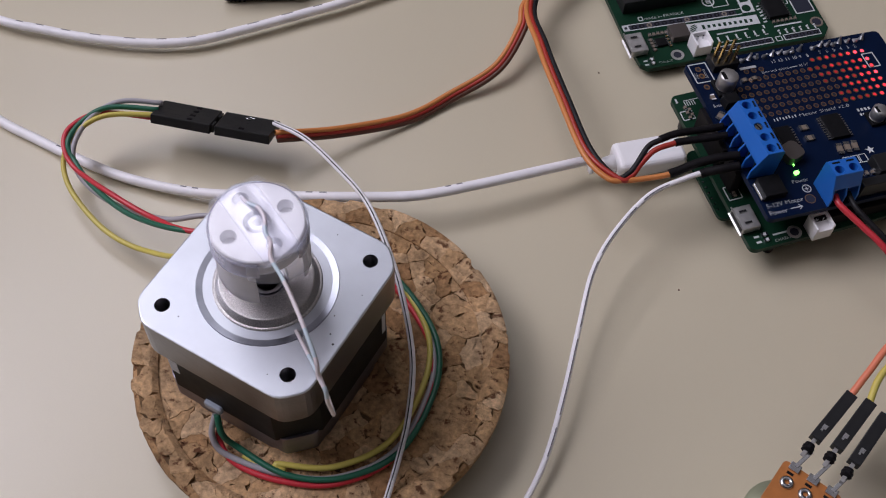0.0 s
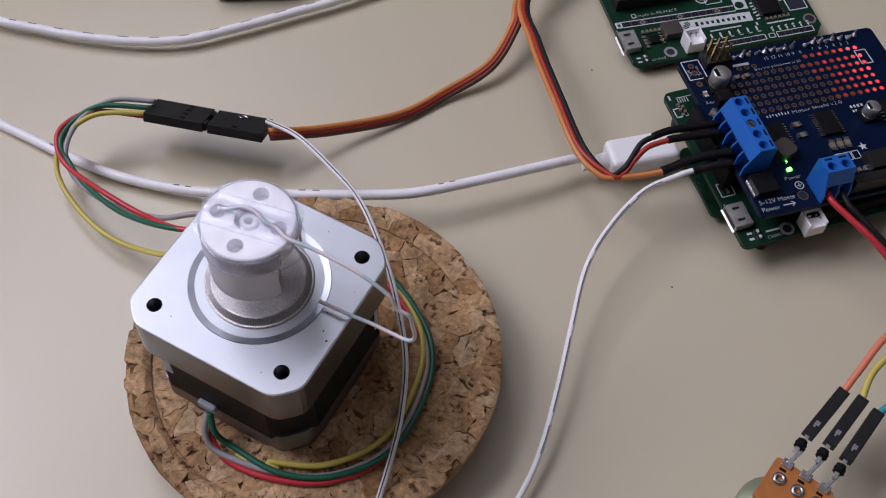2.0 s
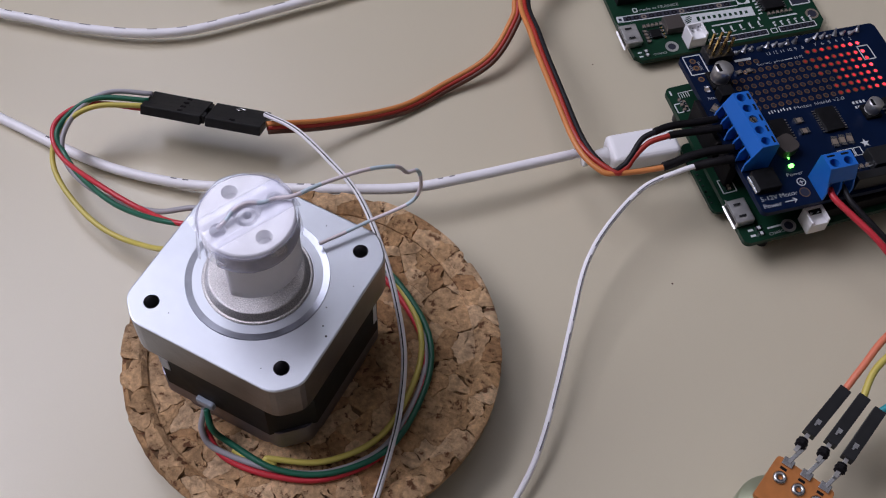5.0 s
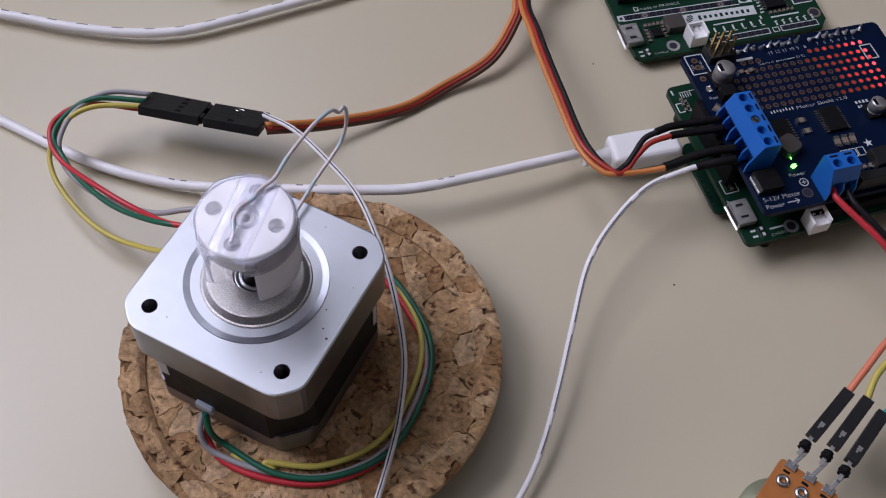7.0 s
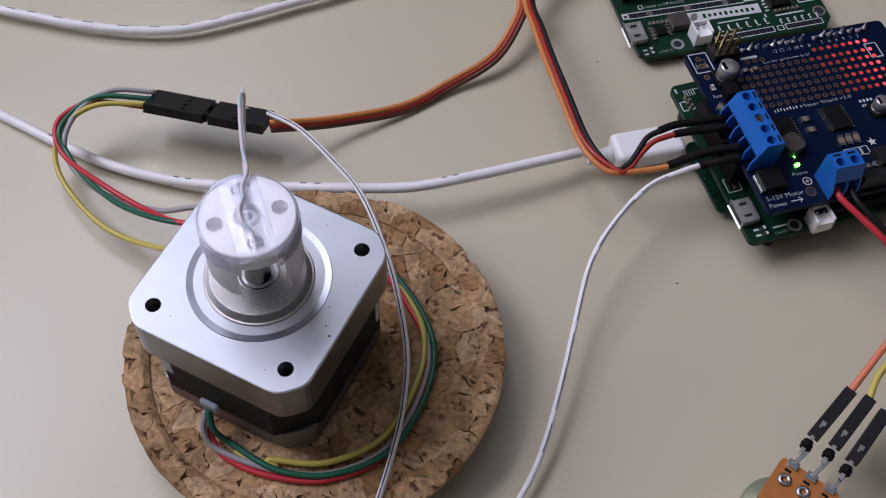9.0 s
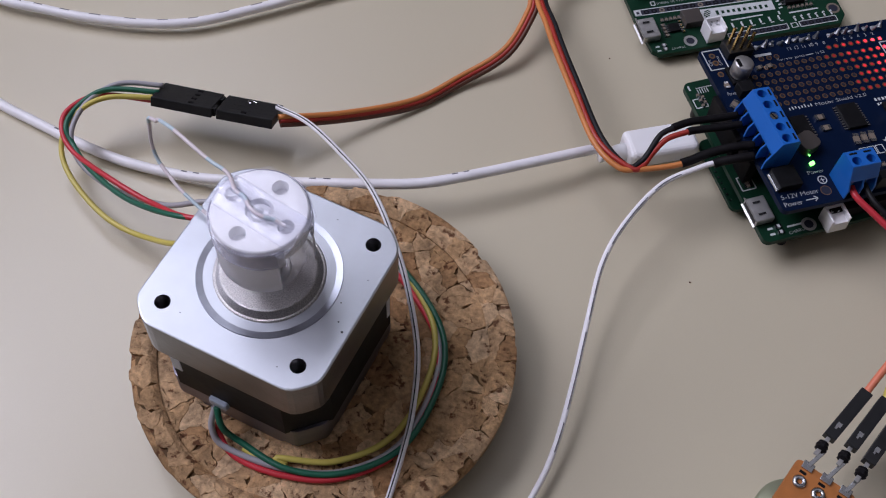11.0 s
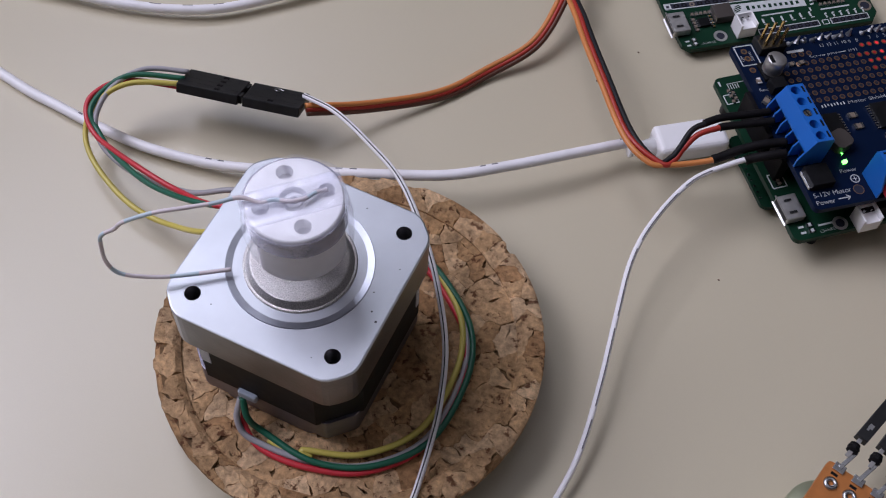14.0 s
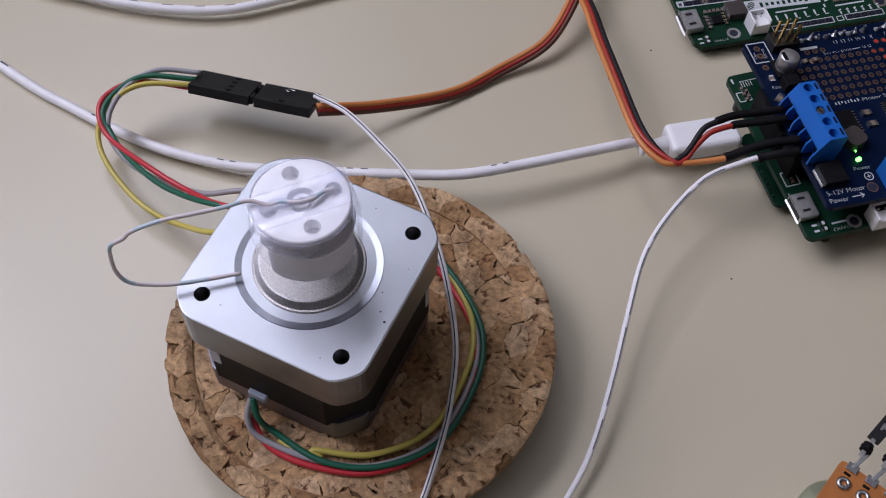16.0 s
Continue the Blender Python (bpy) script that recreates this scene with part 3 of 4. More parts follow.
    for a, b in zip(rings, rings[1:]):
        for k in range(96):
            bm.faces.new((a[k], a[(k + 1) % 96], b[(k + 1) % 96], b[k]))
    bm.faces.new(rings[0])
    return bm


film_sheet = part("clear_tape", top_film(), M_TAPE, hub, "wrinkled clear adhesive tape", smooth=True)
film_sheet.visible_shadow = False
# a second strip along the pointer, pressed over the wire
bm = bmesh.new()
bmesh.ops.create_grid(bm, x_segments=30, y_segments=16, size=1)
for v in bm.verts:
    x, y = v.co.x * 0.98, v.co.y * 0.39
    drop = max(0, math.hypot(x, y) - 0.90)
    v.co = Vector((x, y + 0.02, 2.322 + 0.085 * max(0, 1 - (y / 0.17) ** 2) - drop * 0.8 + 0.012 * noise.noise(Vector((x * 4, y * 6, 2)))))
bmesh.ops.solidify(bm, geom=bm.faces[:], thickness=0.006)
part("clear_tape", bm, M_TAPE, hub, "wrinkled clear adhesive tape", smooth=True).visible_shadow = False
POINTER = [(-0.63, 0.02, 2.33), (-0.40, 0.05, 2.38), (-0.18, 0.14, 2.42), (0.1, 0.12, 2.43), (0.36, -0.02, 2.40), (0.60, -0.05, 2.37), (0.93, -0.24, 2.42), (1.4, -0.28, 2.40), (1.9, -0.36, 2.37), (2.5, -0.48, 2.30), (3.05, -0.60, 2.08), (3.25, -0.68, 1.82), (3.5, -0.70, 1.70), (3.58, -0.72, 1.37), (3.60, -0.66, 0.85), (3.45, -0.58, 0.48), (3.05, -0.46, 0.32), (2.6, -0.35, 0.25), (2.0, -0.26, 0.20), (1.38, -0.17, 0.18)]
strand("wire_pointer", POINTER, 0.042, [M_PINK, M_PALE_BLUE], hub, "thin pinkish wire loop with bluish patches", mats=lambda k, j: 1 if (k // 9) % 3 == 1 else 0, seg=8)
bm = bmesh.new()
tube(bm, POINTER[:6], 0.062, 8)
part("glue_strip", bm, M_TAPE, hub).visible_shadow = False

# ---- motor leads round the trivet, up to the black plugs ----
LEADS = thing("motor_leads", "four coloured motor leads looped round a motor on cork", "cable")
WRAP = [(-0.32, -2.15, 2.1), (-0.12, -2.4, 1.75), (0.22, -2.40, 1.36), (1.46, -2.45, 1.32), (2.60, -1.94, 1.32), (3.43, -0.83, 1.34), (3.47, 0.76, 1.34), (3.06, 1.86, 1.38), (2.21, 2.62, 1.40), (1.0, 3.2, 1.45), (-0.4, 3.3, 1.55), (-1.9, 2.9, 1.85)]


def lead(name, dx, dy, dz, tail, mat, start=()):
    pts = [(x + dx * min(1, k / 2) * (1 if k < 9 else 0.5), y + dy * min(1, k / 2), z + dz) for k, (x, y, z) in enumerate(WRAP)] + tail
    pts[:len(start)] = start
    strand(name, pts, 0.072, mat, LEADS)


lead("grey_lead", -0.05, 0.02, -0.04, [(-3.38, 2.26, 2.1), (-4.57, 1.9, 1.6), (-6.32, 1.99, 1), (-7.6, 2.33, 0.85), (-8.17, 2.85, 1.15), (-8.27, 3.77, 1.35), (-7.83, 4.6, 1.45), (-6.84, 5.13, 1.38)], M_GREY, [(-0.38, -2.15, 2.1), (-0.30, -2.48, 1.7), (0.12, -2.62, 1.38)])
lead("green_lead", 0.08, 0.03, 0.06, [(-3.27, 1.64, 2.3), (-5.22, 1.62, 1.6), (-6.84, 2.05, 1.2), (-7.88, 2.56, 1.05), (-8.38, 2.96, 1.25), (-8.37, 3.73, 1.35), (-7.94, 4.32, 1.45), (-6.82, 4.91, 1.35)], M_GREEN)
lead("red_lead", 0.0, -0.12, -0.05, [(-3.33, 1.61, 2.3), (-4.84, 1.81, 1.6), (-6.24, 2.01, 1.4), (-7.77, 2.41, 1.05), (-8.43, 2.81, 1.15), (-8.61, 3.38, 1.25), (-8.17, 4.16, 1.25), (-6.82, 4.76, 1.15)], M_RED, [(-0.28, -2.18, 1.85), (-0.16, -2.45, 1.5), (0.4, -2.68, 1.27)])
lead("yellow_lead", -0.24, 0.16, 0.04, [(-3.08, 1.16, 2.1), (-4.82, 1.27, 0.8), (-6.18, 1.37, 0.6), (-7.62, 1.92, 0.6), (-8.34, 2.52, 0.8), (-8.4, 3.21, 1.2), (-7.94, 4.03, 1.4), (-6.76, 4.79, 1.3)], M_YELLOW, [(0.42, -2.42, 1.26), (0.85, -2.46, 1.26), (1.4, -2.32, 1.28)])


def plug_housing(name, a, b, tilt, label, slots):
    """A four-way black plug housing from point a to point b."""
    a, b = Vector(a), Vector(b)
    d = b - a
    ob = thing(name, label, "plug", tuple((a + b) / 2), math.degrees(math.atan2(d.y, d.x)), 0, "black plugs in line")
    ob.rotation_euler = (radians(tilt), -math.asin(d.z / d.length), math.atan2(d.y, d.x))
    bm = bmesh.new()
    box(bm, (0, 0, 0), (d.length, 1.02, 0.27), bevel=0.02)
    for k in range(3):
        box(bm, (0, -0.255 + 0.255 * k, 0.134), (d.length * 0.96, 0.015, 0.006))
    part("shell", bm, M_BLACK, ob)
    for k in range(slots):
        bm = bmesh.new()
        box(bm, (0.22 if slots > 1 else -0.05, -0.38 + 0.255 * k, 0.137), (0.14, 0.09, 0.02))
        part("latch_slot", bm, M_RUBBER, ob)
    if slots > 1:
        bm = bmesh.new()
        for y in (-0.3, 0.3):
            box(bm, (d.length / 2 + 0.035, y, 0.0), (0.09, 0.26, 0.22), bevel=0.01)
        part("mating_lip", bm, M_BLACK, ob)
    return ob


plug_housing("plug_housing", (-6.91, 4.93, 1.2), (-5.32, 5.35, 1.2), -28, "black four-way plug housing on the motor leads", 4)
plug_housing("plug_housing", (-5.2, 5.38, 1.2), (-3.75, 5.78, 1.2), -28, "black four-way plug housing on the ribbon cable", 1)
plug = bpy.context.scene.objects["plug_housing.001"]
bm = bmesh.new()
tube(bm, [(0.12, 0.30, 0.15), (-0.05, 0.33, 0.165), (-0.13, 0.26, 0.165), (-0.04, 0.20, 0.16), (0.02, 0.24, 0.15)], 0.018, 6, 6)
part("metal_latch", bm, M_SOLDER, plug)

# ---- cables ----
strand("white_usb_cable", [(-14, 3.6, 0.14), (-11.23, 3.24, 0.14), (-10.02, 3.18, 0.16), (-8.64, 3.13, 0.2), (-7, 3.19, 0.24), (-5.24, 3.55, 0.3), (-3.78, 4.07, 0.42), (-2.5, 4.57, 0.6), (-0.83, 5.27, 0.8), (0.5, 5.93, 0.92), (1.67, 6.92, 0.92), (2.93, 8.16, 0.84), (4.05, 9.37, 0.66)], 0.14, [M_WHITE_CABLE, M_PRINT], label="white round charging cable lying on the table", category="cable", seg=14, mats=lambda k, j: 1 if j == 4 and k % 23 in (3, 5) else 0)
strand("white_round_cable", [(-17, 5.9, 0.14), (-13.49, 6.17, 0.3), (-12.27, 6.44, 0.3), (-10.91, 6.79, 0.3), (-9.34, 7.38, 0.3), (-8.08, 8.13, 0.3), (-7.01, 9.21, 0.3), (-5.86, 10.52, 0.3), (-4.81, 11.75, 0.3), (-3.13, 14.05, 0.3), (-1, 17, 0.14)], 0.14, [M_WHITE_CABLE, M_PRINT], label="white round cable lying in a wide curve", category="cable", seg=14, mats=lambda k, j: 1 if j == 4 and k % 6 in (1, 2) else 0)

usb_plug = thing("usb_plug", "white moulded charging plug in a green board", "plug", (5.37, 10.22, 0.62), 40)
bm = bmesh.new()
box(bm, (0, 0, 0), (1.95, 0.95, 0.62), bevel=0.17, seg=4)
part("shell", bm, M_WHITE, usb_plug)
part("strain_relief", lathe([(0.14, -0.32), (0.185, -0.30), (0.185, -0.20), (0.15, -0.18), (0.15, 0.10), (0.21, 0.13), (0.235, 0.30), (0.25, 0.45)], seg=20), M_WHITE, usb_plug, smooth=True).matrix_local = pose(-0.0139, 0, -0.0005, 0, 90, 0)

ribbon = thing("ribbon_cable", "orange, red and brown three-strand ribbon cable", "cable")
line = [Vector(p) for p in [(0.6, 16.5, 1.2), (0.2, 13.7, 1), (0.42, 12.71, 0.85), (0.33, 11.27, 0.5), (-0.45, 9.92, 0.22), (-1.21, 8.57, 0.22), (-2.53, 7, 0.6), (-3.64, 5.7, 1.2)]]
for mat, o in ((M_ORANGE, -0.105), (M_DARKRED, 0.0), (M_BROWN, 0.105)):
    pts = []
    for k, p in enumerate(line):
        d = line[min(k + 1, len(line) - 1)] - line[max(k - 1, 0)]
        side = Vector((-d.y, d.x, 0)).normalized()
        tip = radians((0, 0, 10, 25, 40, 50, 58, 50)[k])
        pts.append(p + o * (side * math.cos(tip) + Vector((0, 0, -math.sin(tip)))))
    strand("ribbon_strand", pts, 0.075, mat, ribbon)
ribbon2 = thing("ribbon_cable", "orange, red and black ribbon cable bent up to the board", "cable")
for k, (mat, o) in enumerate(((M_ORANGE, -0.125), (M_DARKRED, 0.0), (M_WIRE_BLACK, 0.125))):
    head = [(0.3 + o, 16.5, 1.2), (0.26 + o, 13.72, 1.0), (1.35 + o * .85, 11.97 + o * .5, 1.3), (2.79 + o * .8, 10.20 + o * .6, 1.5), (4.03 + o * .6, 8.81 + o * .8, 1.6)]
    if k == 0:
        tail = [(4.80, 8.28, 1.6), (5.23, 8.42, 1.60), (5.71, 8.73, 1.62), (6.13, 9.02, 1.68), (6.31, 9.18, 1.74)]
    else:
        tail = [(5.0, 8.42, 1.60), (5.26, 8.66, 1.66), (5.34, 8.92, 1.78), (5.42, 9.43, 1.98), (5.62, 9.72, 2.05), (5.72, 9.84, 2.06)] if k == 2 else [(5.11, 8.39, 1.62), (5.35, 8.64, 1.62), (5.43, 8.97, 1.76), (5.61, 9.44, 1.93), (5.97, 9.80, 2.02), (6.10, 9.93, 2.03)]
    strand("ribbon_strand", head + tail, 0.075, mat, ribbon2)
SLEEVES = (
    [(5.63, 9.76, 2.05), (5.71, 9.86, 2.06), (5.96, 10.14, 2.08), (6.42, 10.51, 2.10), (6.94, 10.89, 2.10)],
    [(6.01, 9.84, 2.02), (6.10, 9.93, 2.03), (6.53, 10.27, 2.05), (7.13, 10.70, 2.05)],
    [(6.20, 9.08, 1.70), (6.38, 9.25, 1.75), (6.72, 9.59, 1.90), (7.12, 9.92, 2.00), (7.63, 10.24, 2.05)],
    [(6.92, 9.43, 1.75), (7.06, 9.56, 1.80), (7.36, 9.69, 1.95), (7.75, 9.95, 2.00)]
)
for k, pts in enumerate(SLEEVES):
    strand("heat_shrink_sleeve", pts, 0.10 if k < 2 else 0.118, M_RUBBER, ribbon2, "black heat-shrink sleeve", wobble=0.03)

strand("striped_wire", [(-3.84, 5.95, 1.38), (-2.66, 5.62, 1.8), (-1.14, 4.78, 2.4), (0.08, 4.04, 2.7), (1.22, 3.06, 2.6), (2.08, 2.15, 2.3), (2.82, 1.16, 1.8), (3.31, 0, 1.5), (3.58, -0.99, 1.44), (3.77, -1.88, 1.42), (3.95, -2.8, 1.35), (4.5, -4, 0.5), (5.5, -4.2, 0.1), (6.21, -2.03, 0.2), (6.43, -0.08, 0.34), (6.41, 1.13, 0.48), (6.15, 2.68, 0.68), (5.8, 4.31, 0.84), (5.52, 5.75, 1.2), (5.59, 7.02, 1.35), (5.97, 8.38, 1.5), (6.63, 9.18, 1.68), (7, 9.51, 1.78)], 0.072, [M_WHITE_CABLE, M_WIRE_BLACK, M_PRINT], label="thin white wire with a black stripe arching over the cork", category="wire", mats=lambda k, j: 1 if j == 3 and k < 130 else 2 if j == 4 and 148 < k < 205 and (k // 2) % 7 > 0 else 0, seg=16)

# ---- circuit boards ----
BOARD_TURN = 44.0


def rounded(x0, y0, x1, y1, r=0.18, n=4):
    out = []
    for cx, cy, a0 in ((x1 - r, y1 - r, 0), (x0 + r, y1 - r, 90), (x0 + r, y0 + r, 180), (x1 - r, y0 + r, 270)):
        out += [(cx + r * math.cos(radians(a0 + 90 * k / n)), cy + r * math.sin(radians(a0 + 90 * k / n))) for k in range(n + 1)]
    return out


def silk(parent, x, y, w, h, turn=0):
    bm = bmesh.new()
    box(bm, (0, 0, 0.004), (w, h, 0.006))
    bm.transform(pose(x, y, 0, 0, 0, turn))
    return part("printed_bar", bm, M_SILK, parent)


def outline_mark(parent, x0, y0, x1, y1, t=0.03):
    bm = bmesh.new()
    for cx, cy, w, h in (((x0 + x1) / 2, y0, x1 - x0, t), ((x0 + x1) / 2, y1, x1 - x0, t), (x0, (y0 + y1) / 2, t, y1 - y0), (x1, (y0 + y1) / 2, t, y1 - y0)):
        box(bm, (cx, cy, 0.004), (w, h, 0.006))
    return part("printed_frame", bm, M_SILK, parent)


def chip(parent, x, y, w, h, z=0.15, legs=0, mat=None, turn=0, name="chip"):
    bm = bmesh.new()
    box(bm, (0, 0, z / 2 + 0.01), (w, h, z), bevel=0.012)
    bm.transform(pose(x, y, 0, 0, 0, turn))
    ob = part(name, bm, mat or M_IC, parent)
    if legs:
        bm = bmesh.new()
        for k in range(legs):
            yy = -h / 2 + h * (k + 0.5) / legs
            for s in (-1, 1):
                box(bm, (s * (w / 2 + 0.05), yy, 0.03), (0.11, h / legs * 0.45, 0.035))
        bm.transform(pose(x, y, 0, 0, 0, turn))
        part("legs", bm, M_SOLDER, ob)
    return ob


def smd(parent, x, y, turn=0, mat=None, w=0.2, h=0.11, z=0.06):
    bm = bmesh.new()
    box(bm, (0, 0, z / 2), (w * 0.6, h, z))
    bm.transform(pose(x, y, 0, 0, 0, turn))
    ob = part("small_component", bm, mat or M_TAN, parent)
    bm = bmesh.new()
    for s in (-1, 1):
        box(bm, (s * w * 0.38, 0, z / 2), (w * 0.25, h * 1.04, z * 1.06))
    bm.transform(pose(x, y, 0, 0, 0, turn))
    part("metal_end", bm, M_SOLDER, ob)
    return ob


def ring_hole(parent, x, y, r_out, r_in, mat):
    bm = lathe([(r_in, -0.03), (r_in, 0.006), (r_out, 0.006), (r_out, -0.03)], seg=20, closed=True)
    bm.transform(Matrix.Translation((x, y, 0)))
    ob = part("mounting_hole", bm, mat, parent)
    bm = bmesh.new()
    cyl(bm, (x, y, -0.02), r_in, r_in, 0.05, seg=20)
    part("bore", bm, M_PINHOLE, ob)
    return ob


def terminal_block(parent, x, y, ways, pitch, turn, screws):
    """A blue screw terminal, wire openings facing its own -x side; screws sunk in round wells."""
    w = ways * pitch
    m = pose(x, y, 0, 0, 0, turn)

    def shape(prof, y0, y1):
        rings = [[bm.verts.new((px, yy, pz)) for px, pz in prof] for yy in (y0, y1)]
        for k in range(len(prof)):
            n = (k + 1) % len(prof)
            if not (prof[k][1] == 0.95 and prof[n][1] == 0.95):
                bm.faces.new((rings[0][k], rings[0][n], rings[1][n], rings[1][k]))
        bm.faces.new(rings[0][::-1])
        bm.faces.new(rings[1])

    bm = bmesh.new()
    shape([(-0.14, 0.0), (-0.14, 0.46), (-0.31, 0.52), (-0.31, 0.58), (-0.15, 0.95), (0.30, 0.95), (0.35, 0.90), (0.35, 0.0)], -w / 2, w / 2)
    # top deck with a round well for each way
    for k in range(ways):
        yy = -w / 2 + pitch * (k + 0.5)
        rim, edge, foot = [], [], []
        for n in range(24):
            c, s = math.cos(2 * math.pi * n / 24), math.sin(2 * math.pi * n / 24)
            f = 1 / max(abs(c), abs(s))
            edge.append(bm.verts.new((0.075 + 0.225 * c * f, yy + pitch / 2 * s * f, 0.95)))
            rim.append(bm.verts.new((0.02 + 0.125 * c, yy + 0.125 * s, 0.95)))
            foot.append(bm.verts.new((0.02 + 0.125 * c, yy + 0.125 * s, 0.62)))
        for n in range(24):
            q = (n + 1) % 24
            bm.faces.new((edge[n], edge[q], rim[q], rim[n]))
            bm.faces.new((rim[n], rim[q], foot[q], foot[n]))
        bm.faces.new(foot)
    bm.transform(m)
    ob = part("screw_terminal", bm, M_TERMINAL, parent, "blue screw terminal block")
    for k in range(ways + 1):
        yy = -w / 2 + 0.025 + (w - 0.05) * k / ways
        bm = bmesh.new()
        end = k in (0, ways)
        shape([(-0.42, 0.0), (-0.42, 0.30 if end else 0.36), (-0.312, 0.56), (-0.138, 0.48), (-0.138, 0.0)], yy - 0.022, yy + 0.022)
        bm.transform(m)
        part("rib", bm, M_TERMINAL, ob)
    for k in range(ways):
        yy = -w / 2 + pitch * (k + 0.5)
        deep = screws[k]
        bm = bmesh.new()
        cyl(bm, (0.02, yy, 0.65 if deep else 0.90), 0.105, 0.10, 0.05, seg=16)
        screw = part("screw", bm, M_SCREW if deep else M_SOLDER, ob)
        bm = bmesh.new()
        box(bm, (0.02, yy, 0.675 if deep else 0.925), (0.19, 0.03, 0.008), (0, 0, 30 + 40 * k))
        bm.transform(m)
        part("screw_slot", bm, M_IC, screw)
        screw.data.transform(Matrix.Scale(CM, 4) @ m @ Matrix.Scale(1 / CM, 4))
        bm = bmesh.new()
        box(bm, (-0.145, yy, 0.22), (0.02, pitch * 0.6, 0.34), bevel=0.008)
        bm.transform(m)
        clamp = part("wire_clamp", bm, M_SCREW, ob)
        bm = bmesh.new()
        box(bm, (-0.156, yy, 0.20), (0.008, pitch * 0.42, 0.22))
        bm.transform(m)
        part("wire_opening", bm, M_IC, clamp)
        bm = bmesh.new()
        box(bm, (0.235, yy, 0.951), (0.055, pitch * 0.55, 0.006))
        bm.transform(m)
        part("release_slot", bm, M_IC, ob)
    return ob


def usb_socket(parent, x, y, turn):
    m = pose(x, y, 0, 0, 0, turn)
    bm = bmesh.new()
    box(bm, (-0.02, 0, 0.13), (0.52, 0.72, 0.23), bevel=0.03)
    bm.transform(m)
    ob = part("micro_usb_socket", bm, M_TIN, parent, "small steel charging socket")
    bm = bmesh.new()
    box(bm, (-0.283, 0, 0.14), (0.01, 0.62, 0.14))
    box(bm, (-0.05, -0.18, 0.268), (0.2, 0.06, 0.004))
    box(bm, (-0.05, 0.18, 0.268), (0.2, 0.06, 0.004))
    bm.transform(m)
    part("opening", bm, M_BLACK, ob)
    bm = bmesh.new()
    box(bm, (-0.30, 0, 0.28), (0.05, 0.74, 0.02), (0, 30, 0))
    box(bm, (-0.30, 0, 0.01), (0.05, 0.74, 0.02), (0, -30, 0))
    bm.transform(m)
    part("flange", bm, M_TIN, ob)
    return ob


def battery_socket(parent, x, y, turn=0):
    m = pose(x, y, 0, 0, 0, turn) @ Matrix.Diagonal((0.88, 0.9, 0.9, 1))
    bm = bmesh.new()
    box(bm, (0, 0, 0.04), (0.60, 0.55, 0.06))
    for c, s in (((-0.27, 0, 0.3), (0.06, 0.55, 0.56)), ((0.27, 0, 0.3), (0.06, 0.55, 0.56)), ((0, 0.25, 0.3), (0.60, 0.06, 0.56)), ((0, -0.25, 0.22), (0.60, 0.06, 0.40)), ((0, 0, 0.22), (0.5, 0.44, 0.36))):
        box(bm, c, s, bevel=0.012)
    bm.transform(m)
    ob = part("battery_socket", bm, M_WHITE, parent, "white nylon two-pin socket")
    bm = bmesh.new()
    for s in (-0.1, 0.1):
        box(bm, (s, 0.1, 0.35), (0.05, 0.05, 0.4))
    bm.transform(m)
    part("contact_pin", bm, M_SOLDER, ob)
    return ob


def tin_capacitor(parent, x, y, r, h):
    bm = bmesh.new()
    box(bm, (x, y, 0.05), (2 * r + 0.05, 2 * r + 0.05, 0.1), bevel=0.02)
    base = part("capacitor_base", bm, M_IC, parent)
    bm = lathe([(r * 0.9, 0.08), (r, 0.12), (r, h * 0.25), (r * 0.93, h * 0.3), (r, h * 0.36), (r, h - 0.04), (r - 0.04, h)], seg=32)
    bm.transform(Matrix.Translation((x, y, 0)))
    can = part("capacitor_can", bm, M_TIN, base, "bright tin capacitor can", smooth=True)
    bm = bmesh.new()
    box(bm, (x - r * 0.6, y, h + 0.003), (r * 0.4, r * 1.0, 0.006))
    part("polarity_mark", bm, M_IC, base)
    return can


# lower green board
low = thing("green_controller_board", "green controller board under a blue shield, with white sockets", "circuit board", (5.19, 12.23, 0.90), BOARD_TURN)
part("board", prism(rounded(0, -5.33, 6.86, 0), -0.16, 0.0), M_PCB_GREEN, low)
usb_socket(low, 0.22, -4.45, 0)
battery_socket(low, 1.90, -5.24, 0)
ring_hole(low, 1.33, -5.10, 0.2, 0.12, M_TIN)
outline_mark(low, 0.06, -0.9, 0.4, -0.6)
outline_mark(low, 0.12, -3.72, 0.5, -3.30)
for k in range(3):
    smd(low, 0.31, -3.62 + 0.11 * k, 0, None, 0.2, 0.07)
for k in range(5):
    silk(low, 0.32 + 0.07 * k, -0.36, 0.02, 0.16)
silk(low, 0.55, -0.25, 0.5, 0.02)
silk(low, 0.12, -0.2, 0.05, 0.16)
writing("charge_text", "CHARGE", (0.72, -5.26), 0.13, M_SILK, low, 2)
silk(low, 0.95, -5.03, 0.4, 0.05)
for k in range(2):
    smd(low, 0.52, -4.97 - 0.17 * k, 0, M_SILK, 0.16, 0.09)
    silk(low, 0.30, -4.97 - 0.17 * k, 0.14, 0.06)
for k, (x0, n) in enumerate(((0.32, 8), (0.32, 6))):
    bm = bmesh.new()
    yy = -1.95 if k == 0 else -3.2
    box(bm, (x0, yy, 0.43), (0.26, 1.5 if k == 0 else 0.6, 0.85), bevel=0.02)
    part("pin_socket", bm, M_RUBBER, low, "black pin socket strip")
for yy in (-0.8, -5.05):
    bm = bmesh.new()
    box(bm, (4.1, yy, 0.21), (4.6, 0.25, 0.40), bevel=0.02)
